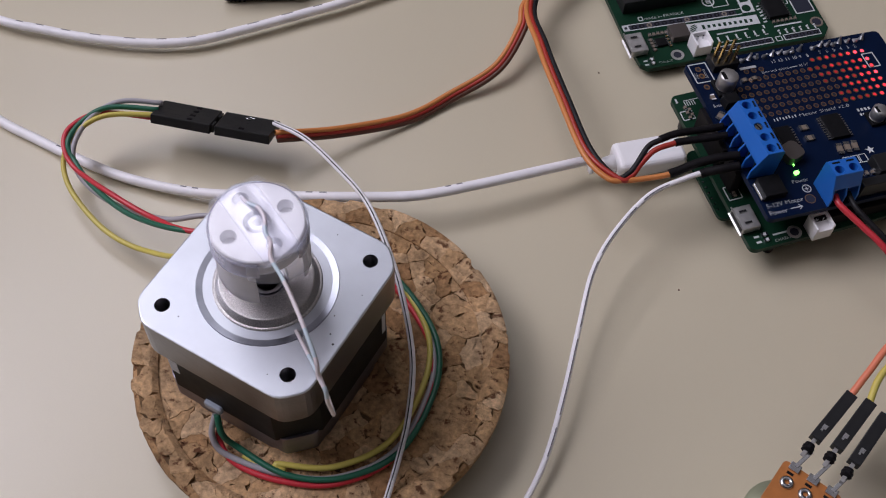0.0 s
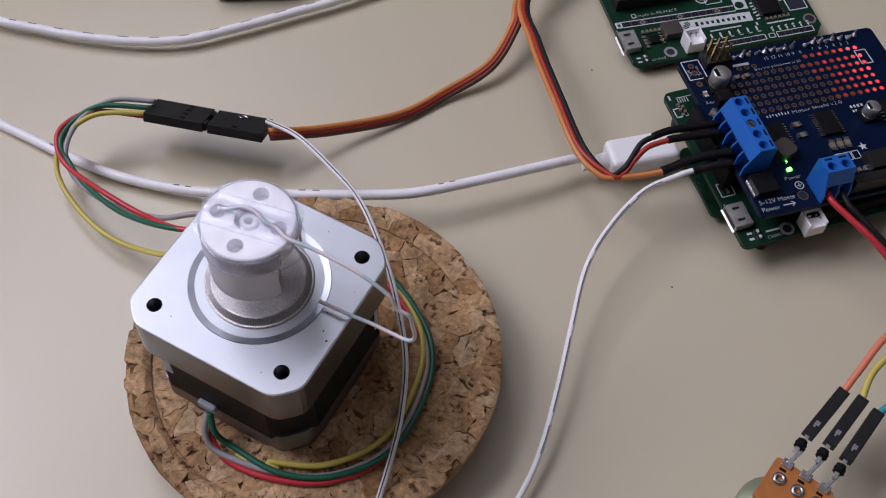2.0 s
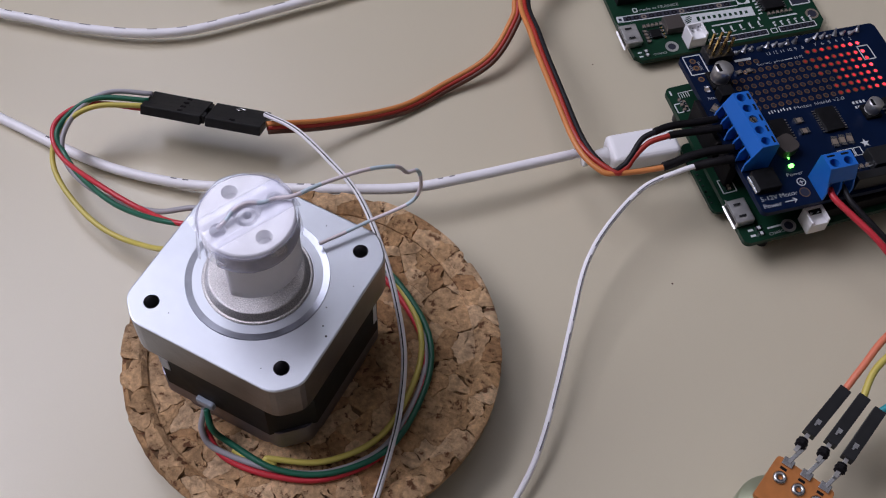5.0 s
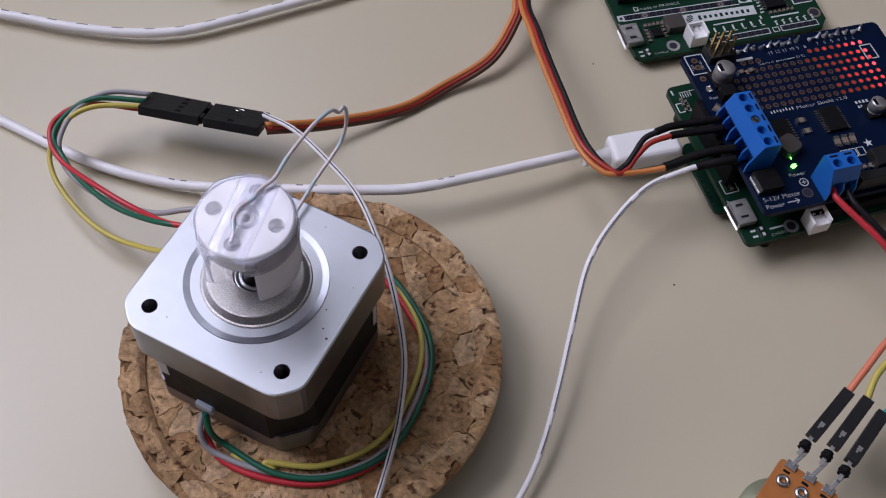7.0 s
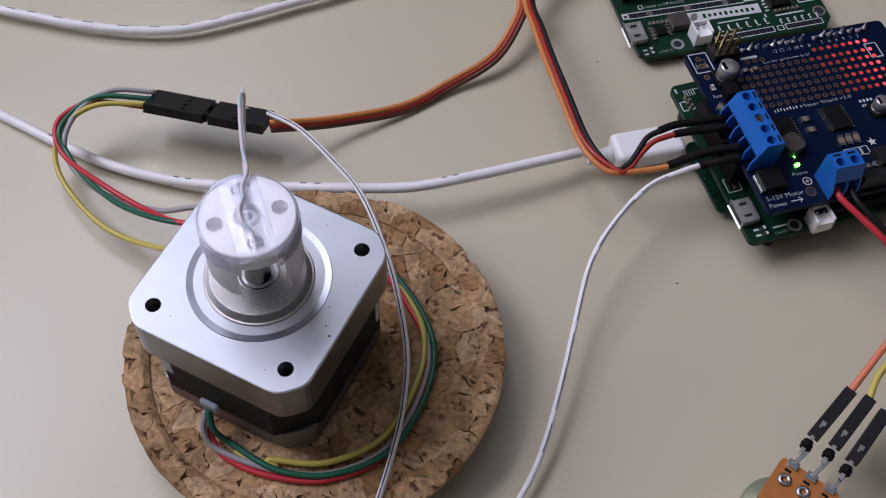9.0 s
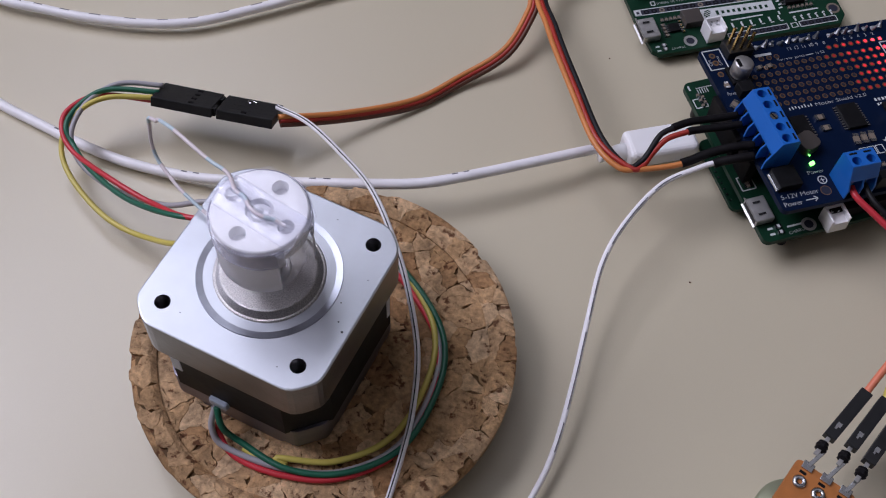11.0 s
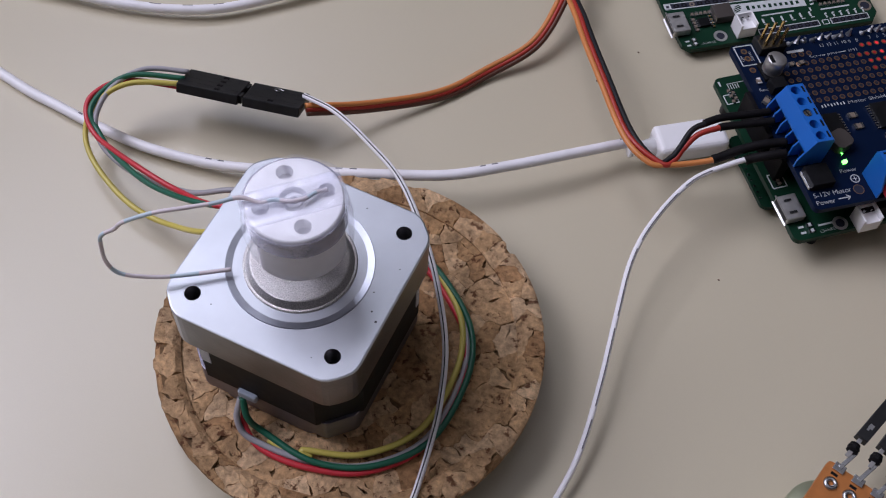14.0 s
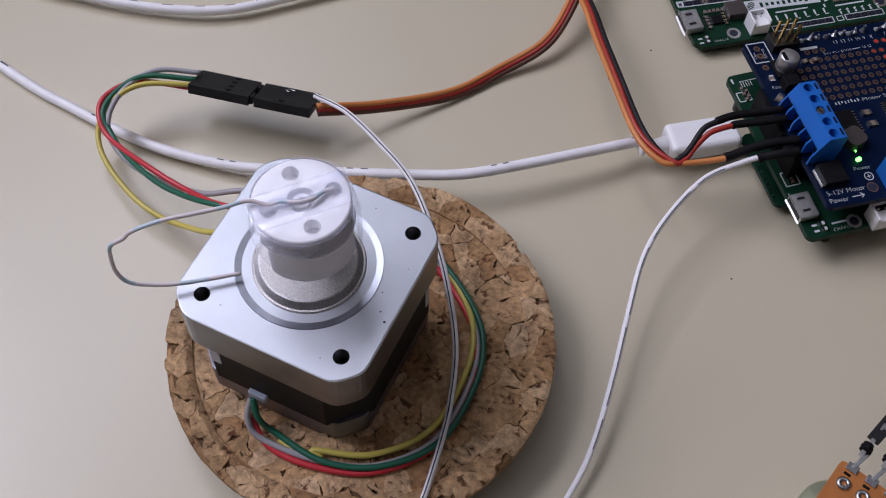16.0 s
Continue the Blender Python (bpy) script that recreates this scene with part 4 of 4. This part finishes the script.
    part("pin_socket", bm, M_RUBBER, low, "black pin socket strip")
for k in range(5):
    smd(low, 0.25 + 0.1 * (k % 2), -0.5 - 0.09 * k, 90, None, 0.14, 0.07)
# carrier underneath
bm = prism(rounded(-0.13, -3.95, 6.0, -1.6, 0.2), -0.62, -0.50)
part("carrier_board", bm, M_PCB_GREEN, low)
bm = bmesh.new()
for k in range(9):
    cyl(bm, (-0.06, -2.1 - 0.19 * k, -0.49), 0.035, 0.03, 0.04, seg=8)
part("solder_points", bm, M_SOLDER, low)
for x, y in ((0.4, -0.5), (6.3, -0.5), (6.3, -4.9), (0.9, -4.9)):
    bm = bmesh.new()
    cyl(bm, (x, y, -0.53), 0.16, 0.16, 0.74, seg=16)
    part("standoff", bm, M_BLACK, low)

# second green board on the table
far = thing("green_controller_board", "bare green controller board lying flat on the table", "circuit board", (4.0, 13.21, 0.40), BOARD_TURN - 2.7)
part("board", prism([(0.3, 0.0), (5.9, 0.0), (6.15, 0.3), (6.15, 5.1), (5.9, 5.33), (0.2, 5.33), (0.0, 5.1), (0.0, 1.45), (0.1, 0.2)], -0.16, 0.0, 0.01), M_PCB_GREEN, far)
usb_socket(far, 0.2, 0.86, 0)
battery_socket(far, 1.98, 0.36, 2)
ring_hole(far, 1.30, 0.31, 0.2, 0.12, M_TIN)
ring_hole(far, 5.90, 0.60, 0.2, 0.14, M_TAN)
chip(far, 1.58, 1.02, 0.55, 0.52, 0.24, mat=M_BROWNGREY, name="inductor")
chip(far, 0.98, 0.85, 0.32, 0.3, 0.08, 4)
for k in range(5):
    smd(far, 0.75 + 0.13 * k, 1.20, 90, None, 0.14, 0.08)
for k in range(4):
    smd(far, 0.70, 0.62 + 0.13 * k, 0, None, 0.14, 0.08)
    smd(far, 1.22, 0.66 + 0.13 * k, 0, M_GOLD, 0.10, 0.05)
# dark strip of plated holes with a white square at its end
bm = bmesh.new()
box(bm, (1.95, 1.58, 0.003), (3.4, 0.19, 0.004), (0, 0, -2))
strip = part("hole_strip", bm, M_PINHOLE, far)
bm = bmesh.new()
box(bm, (1.95, 1.475, 0.004), (3.75, 0.03, 0.006), (0, 0, -2))
box(bm, (1.95, 1.69, 0.004), (3.75, 0.03, 0.006), (0, 0, -2))
part("printed_frame", bm, M_SILK, far)
silk(far, 0.16, 1.64, 0.2, 0.22)
bm = bmesh.new()
box(bm, (0.16, 1.64, 0.008), (0.09, 0.09, 0.004))
part("pad", bm, M_PINHOLE, far)
for k in range(14):
    bm = lathe([(0.04, 0.004), (0.04, 0.010), (0.085, 0.010), (0.085, 0.004)], seg=12, closed=True)
    bm.transform(Matrix.Translation((0.42 + 0.238 * k, 1.63 - 0.0083 * k, 0)))
    part("plated_hole", bm, M_TAN if k % 5 == 2 else M_IC, strip)
# maker's panel: white, with a striped disc and plain bars
bm = bmesh.new()
box(bm, (3.06, 1.15, 0.005), (2.3, 0.36, 0.008), (0, 0, -2.5))
panel = part("maker_panel", bm, M_SILK, far, "white printed panel")
bm = bmesh.new()
for k in range(4):
    w = (0.16, 0.25, 0.25, 0.16)[k]
    box(bm, (2.13 + 0.012 * k, 1.09 + 0.065 * k, 0.011), (w, 0.035, 0.005), (0, 0, 18))
part("maker_disc", bm, M_PCB_GREEN, panel)
for k in range(10):
    h = (0.21, 0.14, 0.14, 0.14, 0.18, 0.14, 0.14, 0.14, 0.19, 0.14)[k]
    bm = bmesh.new()
    box(bm, (2.46 + 0.168 * k, 1.16 - 0.0073 * k, 0.011), (0.085, h * 0.8, 0.005), (0, 0, -2.5))
    part("maker_bar", bm, M_PCB_GREEN, panel)
bm = bmesh.new()
box(bm, (4.06, 1.80, 0.005), (0.4, 0.75, 0.008), (0, 0, -2.5))
side = part("side_panel", bm, M_SILK, far, "white printed panel")
bm = bmesh.new()
cyl(bm, (4.02, 1.60, 0.010), 0.14, 0.14, 0.006, seg=20)
box(bm, (4.06, 1.92, 0.010), (0.26, 0.13, 0.006))
part("printed_disc", bm, M_PCB_GREEN, side)
bm = lathe([(0.16, 0.002), (0.16, 0.008), (0.20, 0.008), (0.20, 0.002)], seg=24, closed=True)
for dy in (-0.06, 0, 0.06):
    box(bm, (0.0, dy, 0.005), (0.12, 0.028, 0.006))
box(bm, (-0.05, 0, 0.005), (0.03, 0.15, 0.006))
bm.transform(Matrix.Translation((2.98, 2.12, 0)))
part("ring_mark", bm, M_SILK, far)
writing("made_in_text", "made in FRANCE", (0.82, 1.84), 0.15, M_SILK, far, -1, width=1.25)
outline_mark(far, 0.66, 1.84, 0.78, 1.98, 0.03)
chip(far, 4.83, 1.35, 0.62, 0.75, 0.13, 8)
for k in range(6):
    silk(far, 4.38 + 0.03 * (k % 2), 0.95 + 0.13 * k, 0.12, 0.05, 10)
    smd(far, 4.6 + 0.14 * k, 0.86, 90, None, 0.13, 0.07)
bm = bmesh.new()
box(bm, (5.74, 1.72, 0.003), (0.55, 1.3, 0.004))
part("hole_strip", bm, M_PINHOLE, far)
outline_mark(far, 5.45, 1.04, 6.03, 2.4, 0.035)
outline_mark(far, 5.22, 1.5, 5.36, 2.2, 0.025)
outline_mark(far, 3.05, 1.85, 3.55, 2.6, 0.025)
chip(far, 1.45, 2.75, 2.4, 1.1, 0.45, name="black_socket", mat=M_BLACK)
for k in range(6):
    silk(far, 2.72 + 0.29 * k, 0.60, 0.055, 0.17)
    silk(far, 2.76 + 0.29 * k, 0.47, 0.11, 0.03)
    silk(far, 4.62 + 0.23 * k, 0.52, 0.09, 0.05, 30)
    silk(far, 4.62 + 0.23 * k, 0.42, 0.05, 0.10)
silk(far, 3.25, 0.80, 1.0, 0.045)
silk(far, 4.25, 0.77, 0.05, 0.12)
silk(far, 5.0, 0.70, 0.9, 0.05)
for x0, x1, n in ((2.45, 4.30, 8), (4.68, 5.84, 5)):
    bm = bmesh.new()
    box(bm, ((x0 + x1) / 2, 0.22, 0.003), (x1 - x0, 0.18, 0.004))
    strip = part("hole_strip", bm, M_PINHOLE, far)
    outline_mark(far, x0, 0.12, x1, 0.32, 0.025)
    for k in range(n):
        bm = lathe([(0.04, 0.004), (0.04, 0.009), (0.075, 0.009), (0.075, 0.004)], seg=10, closed=True)
        bm.transform(Matrix.Translation((x0 + 0.14 + (x1 - x0 - 0.28) * k / (n - 1), 0.22, 0)))
        part("plated_hole", bm, M_IC, strip)
outline_mark(far, 4.42, 0.14, 4.60, 0.30, 0.025)
writing("charge_text", "CHARGE", (0.66, 0.10), 0.11, M_SILK, far, 0, width=0.42)
for k in range(2):
    smd(far, 0.47, 0.14 + 0.15 * k, 0, M_SILK, 0.14, 0.08)
    silk(far, 0.29, 0.14 + 0.15 * k, 0.12, 0.05)
for x, y in ((0.5, 0.5), (5.6, 0.9), (5.6, 4.8), (0.5, 4.8)):
    bm = bmesh.new()
    cyl(bm, (x, y, -0.28), 0.2, 0.2, 0.24, seg=16)
    part("rubber_foot", bm, M_BLACK, far)

# blue motor shield
sh = thing("blue_motor_shield", "dark blue motor driver shield with blue terminals and lit red dots", "circuit board", (5.25, 12.64, 1.87), BOARD_TURN, 4.0)
bm = prism(rounded(0, -5.36, 6.2, 0, 0.15), -0.16, 0.0)
part("board", bm, M_PCB_BLUE, sh)
PITCH = 0.231
rng = random.Random(5)
ring_mesh = None
hole_meshes = {}
for row in range(7):
    y = -0.63 if row == 0 else -0.94 - 0.249 * (row - 1)
    for col in range(19):
        x = 1.18 + PITCH * col
        if row < 2 and col < 2 or row == 0 and 4 < col < 11:
            continue
        if ring_mesh is None:
            bm = lathe([(0.05, 0.0), (0.05, 0.01), (0.08, 0.01), (0.08, 0.0)], seg=12, closed=True)
            ob = part("plated_hole", bm, M_COPPER, sh)
            ring_mesh = ob.data
        else:
            ob = new("plated_hole", ring_mesh)
            ob.parent = sh
        ob.location = (x * CM, y * CM, 0)
        # Glowing discs stand for red light shining up through the holes.
        lit = (x - 3.4) / 2.15 + rng.uniform(-0.12, 0.12) - 0.03 * row
        level = -1 if lit < 0.1 else min(4, int(lit * 5))
        if level not in hole_meshes:
            bm = bmesh.new()
            cyl(bm, (0, 0, 0.007), 0.05 if level < 2 else 0.058, 0.05 if level < 2 else 0.05, 0.012, seg=12)
            core = part("lit_hole" if level >= 0 else "dark_hole", bm, M_HOLE_GLOW[level] if level >= 0 else M_PINHOLE, sh)
            hole_meshes[level] = core.data
        else:
            core = new("lit_hole" if level >= 0 else "dark_hole", hole_meshes[level])
            core.parent = sh
        core.location = ob.location
# header solder along the far edge
for k in range(18):
    x = 1.45 + 0.231 * k + (0.15 if k > 9 else 0)
    low_h = 0.10 + 0.04 * math.sin(k * 3.7)
    bm = lathe([(0.085, 0.0), (0.07, 0.03), (0.036, low_h), (0.03, low_h + 0.08), (0.015, low_h + 0.09)], seg=8)
    bm.transform(Matrix.Translation((x + 0.02 * math.sin(k * 5.3), -0.22 + 0.02 * math.cos(k * 4.1), 0)) @ pose(0, 0, 0, 20 * math.sin(k * 2.1), 14 + 16 * math.sin(k * 1.3), 0))
    part("solder_joint", bm, M_DULL_SOLDER, sh)
for k, s in enumerate(("13", "12", "11", "10", "9", "8")):
    writing("pin_number", s, (2.50 + 0.226 * k, -0.50), 0.16, M_SILK, sh, 4)
for k, s in enumerate(("7", "6", "5", "4", "3", "2")):
    writing("pin_number", s, (4.05 + 0.226 * k, -0.47), 0.16, M_SILK, sh, 4)
silk(sh, 1.75, -0.50, 0.5, 0.08)
writing("servo_text", "Servo pins", (2.05, -0.80), 0.13, M_SILK, sh, 1, width=0.85)
silk(sh, 3.06, -0.75, 0.24, 0.02, 2)
writing("servo_numbers", "S1 S2", (3.24, -0.79), 0.13, M_SILK, sh, 2)
# servo header with six gold pins
bm = bmesh.new()
box(bm, (1.05, -0.22, 0.13), (0.76, 0.5, 0.25), bevel=0.02)
hd = part("servo_header", bm, M_BLACK, sh)
for i in range(3):
    for j in range(2):
        bm = bmesh.new()
        box(bm, (0.82 + 0.23 * i, -0.34 + 0.24 * j, 0.47), (0.06, 0.06, 0.68))
        part("gold_pin", bm, M_GOLD, hd)
outline_mark(sh, 0.1, -0.72, 0.62, -0.06)
writing("servo_label", "Servo", (0.50, -0.60), 0.14, M_SILK, sh, 90)
writing("opt_label", "Opt", (0.22, -0.58), 0.13, M_SILK, sh, 90)
for x, y in ((0.33, -0.25), (0.33, -0.5), (0.30, -0.9)):
    ring_hole(sh, x, y, 0.09, 0.05, M_COPPER)
tin_capacitor(sh, 0.74, -1.05, 0.265, 0.56)
for x in (1.42, 1.72):
    smd(sh, x, -0.92, 10)
writing("reset_text", "Reset", (0.18, -1.62), 0.15, M_SILK, sh, 0, width=0.3)
chip(sh, 0.62, -1.62, 0.4, 0.35, 0.3, name="reset_button")
smd(sh, 0.2, -1.95, 40, None, 0.3, 0.16)
smd(sh, 0.28, -1.3, 90, None, 0.2, 0.12)
smd(sh, 0.2, -2.2, 90, None, 0.26, 0.14)
terminal_block(sh, 0.42, -3.14, 5, 0.36, 0, (1, 1, 0, 1, 1))
terminal_block(sh, 2.07, -4.92, 2, 0.40, 90, (1, 1))
# power section
chip(sh, 0.42, -4.5, 0.62, 0.6, 0.22, name="regulator")
bm = bmesh.new()
box(bm, (0.10, -4.52, 0.07), (0.13, 0.52, 0.1), bevel=0.01)
part("regulator_tab", bm, M_SOLDER, sh)
bm = bmesh.new()
box(bm, (1.36, -4.18, 0.05), (0.13, 0.10, 0.09), (0, 0, 10), 0.02)
part("power_led", bm, M_LED_AND_GLINT, sh, "glowing green power lamp")
# Added glowing chip for the lamp's green reflection on the coil.
smd(sh, 1.40, -3.93, 30, M_LED_AND_GLINT, 0.09, 0.05)
bm = prism(softened(chamfered(0.27, 0.1), 0.04), 0.0, 0.26, 0.03)
bm.transform(pose(1.47, -3.60, 0, 0, 0, 20))
part("power_coil", bm, M_BROWNGREY, sh, "dark grey moulded coil")
for k in range(2):
    smd(sh, 2.28, -2.84 - 0.36 * k, 0, None, 0.26, 0.15)
chip(sh, 1.62, -3.05, 0.45, 0.7, 0.10, 8)
chip(sh, 3.14, -3.0, 0.55, 0.78, 0.10, 10)
for k in range(3):
    smd(sh, 2.92 + 0.23 * k, -3.72, 80, None, 0.34, 0.15)
for k in range(3):
    outline_mark(sh, 2.85 + 0.24 * k, -4.25, 3.05 + 0.24 * k, -4.0, 0.02)
for k in range(4):
    smd(sh, 2.9 + 0.17 * k, -4.62, 90, None, 0.14, 0.08)
chip(sh, 3.9, -4.55, 0.9, 0.55, 0.3, name="black_socket", mat=M_BLACK)
bm = bmesh.new()
box(bm, (3.6, -5.15, 0.25), (2.0, 0.25, 0.5), bevel=0.02)
part("pin_strip", bm, M_BLACK, sh)
tin_capacitor(sh, 4.42, -3.0, 0.21, 0.45)
chip(sh, 5.3, -3.2, 0.8, 1.0, 0.15, 8)
# lettering
for k in range(8):
    silk(sh, 1.63 + 0.092 * k, -2.40 + 0.012 * (k % 3), 0.032, (0.08, 0.10, 0.07, 0.09)[k % 4], 1)
writing("shield_text", "Motor Shield v2.0", (2.38, -2.45), 0.15, M_SILK, sh, 1, width=1.55)
writing("power_text", "Power", (1.12, -4.46), 0.16, M_SILK, sh, 0, width=0.46)
writing("volt_text", "5-12V Motor", (0.10, -5.02), 0.19, M_SILK, sh, 0, width=1.05)
writing("power_text", "Power", (0.08, -5.24), 0.19, M_SILK, sh, 0, width=0.5)
silk(sh, 0.88, -5.16, 0.34, 0.025)
bm = bmesh.new()
for s in (-1, 1):
    box(bm, (1.0, -5.16 + s * 0.035, 0.004), (0.12, 0.022, 0.006), (0, 0, -s * 38))
part("arrow_head", bm, M_SILK, sh)
bm = lathe([(0.10, 0.0), (0.10, 0.007), (0.125, 0.007), (0.125, 0.0)], seg=24, closed=True)
box(bm, (0, 0, 0.004), (0.12, 0.02, 0.006))
box(bm, (0, 0, 0.004), (0.02, 0.12, 0.006))
bm.transform(Matrix.Translation((1.42, -4.68, 0)))
part("plus_sign", bm, M_SILK, sh)
ring_hole(sh, 1.36, -5.0, 0.145, 0.125, M_COPPER)
bm = bmesh.new()
for k in range(5):
    a = radians(90 + 72 * k)
    v = [bm.verts.new((0.14 * math.cos(b) * f, 0.14 * math.sin(b) * f, 0.006)) for b, f in ((a - 0.63, 0.42), (a, 1), (a + 0.63, 0.42))]
    o = bm.verts.new((0, 0, 0.006))
    bm.faces.new((o, v[0], v[1]))
    bm.faces.new((o, v[1], v[2]))
bm.transform(Matrix.Translation((3.75, -3.92, 0)))
part("star_mark", bm, M_SILK, sh)
outline_mark(sh, 5.25, -1.25, 5.6, -0.75)
for k in range(4):
    silk(sh, 4.12 + 0.11 * k, -2.60, 0.06, 0.09)
    silk(sh, 4.12 + 0.09 * k, -2.76, 0.05, 0.08)
# supply leads of the two-way terminal
strand("supply_lead", [(10.22, 10.25, 1.95), (10.43, 10.0, 1.95), (11.09, 9.73, 1.85), (11.85, 9.43, 1.70), (13.4, 8.8, 1.1), (16, 8.2, 0.2)], 0.085, M_RED, label="thick red supply lead from a blue terminal", category="wire")
strand("supply_lead", [(10.48, 10.49, 1.95), (10.80, 10.12, 1.95), (11.26, 9.91, 1.85), (11.78, 9.72, 1.70), (13.6, 9.1, 1.1), (16.3, 8.7, 0.2)], 0.075, M_WIRE_BLACK, label="thick black supply lead from a blue terminal", category="wire")

# ---- potentiometer with three plugged leads ----
pot = thing("potentiometer", "orange phenolic potentiometer with three soldered tags", "potentiometer", (12.02, 2.84, 0.0), -11)
bm = prism(rounded(-0.72, -1.1, 0.72, 0.08, 0.1), 1.22, 1.38, 0.015)
part("wafer", bm, M_PHENOLIC, pot, "orange phenolic wafer")
bm = lathe([(0.85, 0.0), (0.88, 0.05), (0.88, 1.0), (0.83, 1.08)], seg=40)
bm.transform(Matrix.Translation((-0.12, -1.0, 0)))
part("can", bm, M_OLIVE, pot, "olive plated round can", smooth=True)
for k in range(3):
    bm = lathe([(0.05, 1.36), (0.06, 1.43), (0.12, 1.455), (0.165, 1.40), (0.16, 1.36)], seg=20, closed=True)
    bm.transform(Matrix.Translation((-0.43 + 0.46 * k, -0.40, 0)))
    part("rivet", bm, M_SOLDER, pot, smooth=True)
for k in range(3):
    x = -0.45 + 0.46 * k
    bm = bmesh.new()
    box(bm, (x, 0.02, 1.41), (0.26, 0.20, 0.05), bevel=0.012)
    box(bm, (x + 0.06, 0.30, 1.44), (0.10, 0.55, 0.05), (5, 0, -12), 0.012)
    part("tag", bm, M_SOLDER, pot)
    bm = bmesh.new()
    box(bm, (x - 0.02, -0.16, 1.379), (0.16, 0.07, 0.012))
    part("slot", bm, M_IC, pot)
LEADMATS = (M_SALMON, M_YELLOW, M_TEAL)
for k, (mat, word) in enumerate(zip(LEADMATS, ("salmon", "yellow", "teal"))):
    cx, cy, tn = ((11.69, 3.48, -16.5), (12.20, 3.48, -14.5), (12.65, 3.30, -13.0))[k]
    plug = thing("plug_housing", "single black plug housing on a %s lead" % word, "plug", (cx, cy, 1.5), tn, 0, "plugs on the potentiometer")
    bm = bmesh.new()
    box(bm, (0, 1.02, 0.05), (0.29, 1.47, 0.27), (4, 0, 0), bevel=0.018)
    part("shell", bm, M_BLACK, plug)
    bm = lathe([(0.07, -0.12), (0.12, -0.1), (0.115, -0.05), (0.145, -0.01), (0.125, 0.05), (0.14, 0.09), (0.10, 0.12)], seg=9)
    bm.transform(pose(0, 0.02, 0, 90, 0, 8))
    part("collar", bm, M_RUBBER, plug)
    bm = bmesh.new()
    box(bm, (0, 0.05, 0.02), (0.10, 0.62, 0.05), bevel=0.01)
    part("contact_pin", bm, M_TIN, plug)
    bm = bmesh.new()
    box(bm, (0.0, 0.62, 0.165), (0.11, 0.12, 0.02), (4, 0, 0))
    box(bm, (-0.02, 0.54, 0.162), (0.05, 0.1, 0.02), (4, 0, 0))
    part("metal_latch", bm, M_SOLDER, plug)
    a = radians(90 + tn)
    e = Vector((cx + 1.75 * math.cos(a), cy + 1.75 * math.sin(a), 1.65))
    bend = ((0.16, 0.62), (0.02, 0.75), (0.4, 0.7))[k]
    strand("plug_lead", [(e.x - 0.1 * math.cos(a), e.y - 0.1 * math.sin(a), 1.62), (e.x + bend[0], e.y + bend[1], 1.8), (e.x + 0.5, e.y + 1.75, 1.95), (e.x + 1.3, e.y + 3.0, 1.8), (e.x + 3, e.y + 4.4, 1.3)], 0.085, mat, label="%s insulated lead bending away from its plug" % word, category="wire")

# ---- crumbs on the table ----
for x, y, r in ((2.30, 11.35, 0.035), (2.9, 12.9, 0.025), (7.6, 7.0, 0.025)):
    bm = bmesh.new()
    bmesh.ops.create_icosphere(bm, subdivisions=1, radius=r)
    bm.transform(Matrix.Translation((x, y, r * 0.5)) @ Matrix.Diagonal((1.3, 1, 0.6, 1)))
    tagged(part("crumb", bm, M_BROWN), "tiny dark crumb on the beige table", "crumb", "crumbs")

# ---- black device at the table's far side ----
dev = thing("black_device", "black ribbed plastic device at the end of the table", "device", (-7.45, 11.1, 0), 29)
bm = bmesh.new()
box(bm, (0, 0.6, 0.45), (2.5, 2.2, 0.8), bevel=0.12)
part("case", bm, M_BLACK, dev)
for k in range(4):
    bm = bmesh.new()
    box(bm, (-1.0 + 0.14 * k, -0.5, 0.3), (0.07, 0.06, 0.4), bevel=0.015)
    part("rib", bm, M_RUBBER, dev)
for x in (-1.0, 1.0):
    bm = bmesh.new()
    cyl(bm, (x, 0.0, 0.05), 0.15, 0.15, 0.1, seg=12)
    part("foot", bm, M_RUBBER, dev)


# ---- what moves: the motor creeps round on its cork, its hub turns the pointer ----
def motions():
    walk(motor, [(t, pose(0, 0, Z_CORK * CM, 0, 0, a)) for t, a in MOTOR_TURN])

    def body_turn(t):
        for (t0, a0), (t1, a1) in zip(MOTOR_TURN, MOTOR_TURN[1:]):
            if t <= t1:
                return a0 + (a1 - a0) * (t - t0) / (t1 - t0)
        return MOTOR_TURN[-1][1]

    rows = []
    for k in range(33):
        t = k * 0.5
        a = min(-28.0 + 18.25 * t, 230.6)
        rows.append((t, pose(0.0002, 0.0002, (Z_FACE - Z_CORK) * CM, 0, 0, a - body_turn(t))))
    walk(hub, rows)


MOTOR_TURN = [(0, -3.35), (0.5, -3.1), (1, -2.78), (1.5, -2.53), (2, -2.3), (2.5, -2.12), (3, -1.93), (3.5, -1.82), (4, -1.7), (6.5, -0.72), (7, -0.62), (7.5, -0.4), (8, -0.14), (8.5, -0.05), (9, 0.2), (11.5, 1.1), (12, 1.3), (12.5, 1.7), (13, 2.05), (13.5, 2.6), (14, 2.85), (14.5, 3.0), (15, 2.92), (15.5, 2.9), (16, 2.92)]
motions()
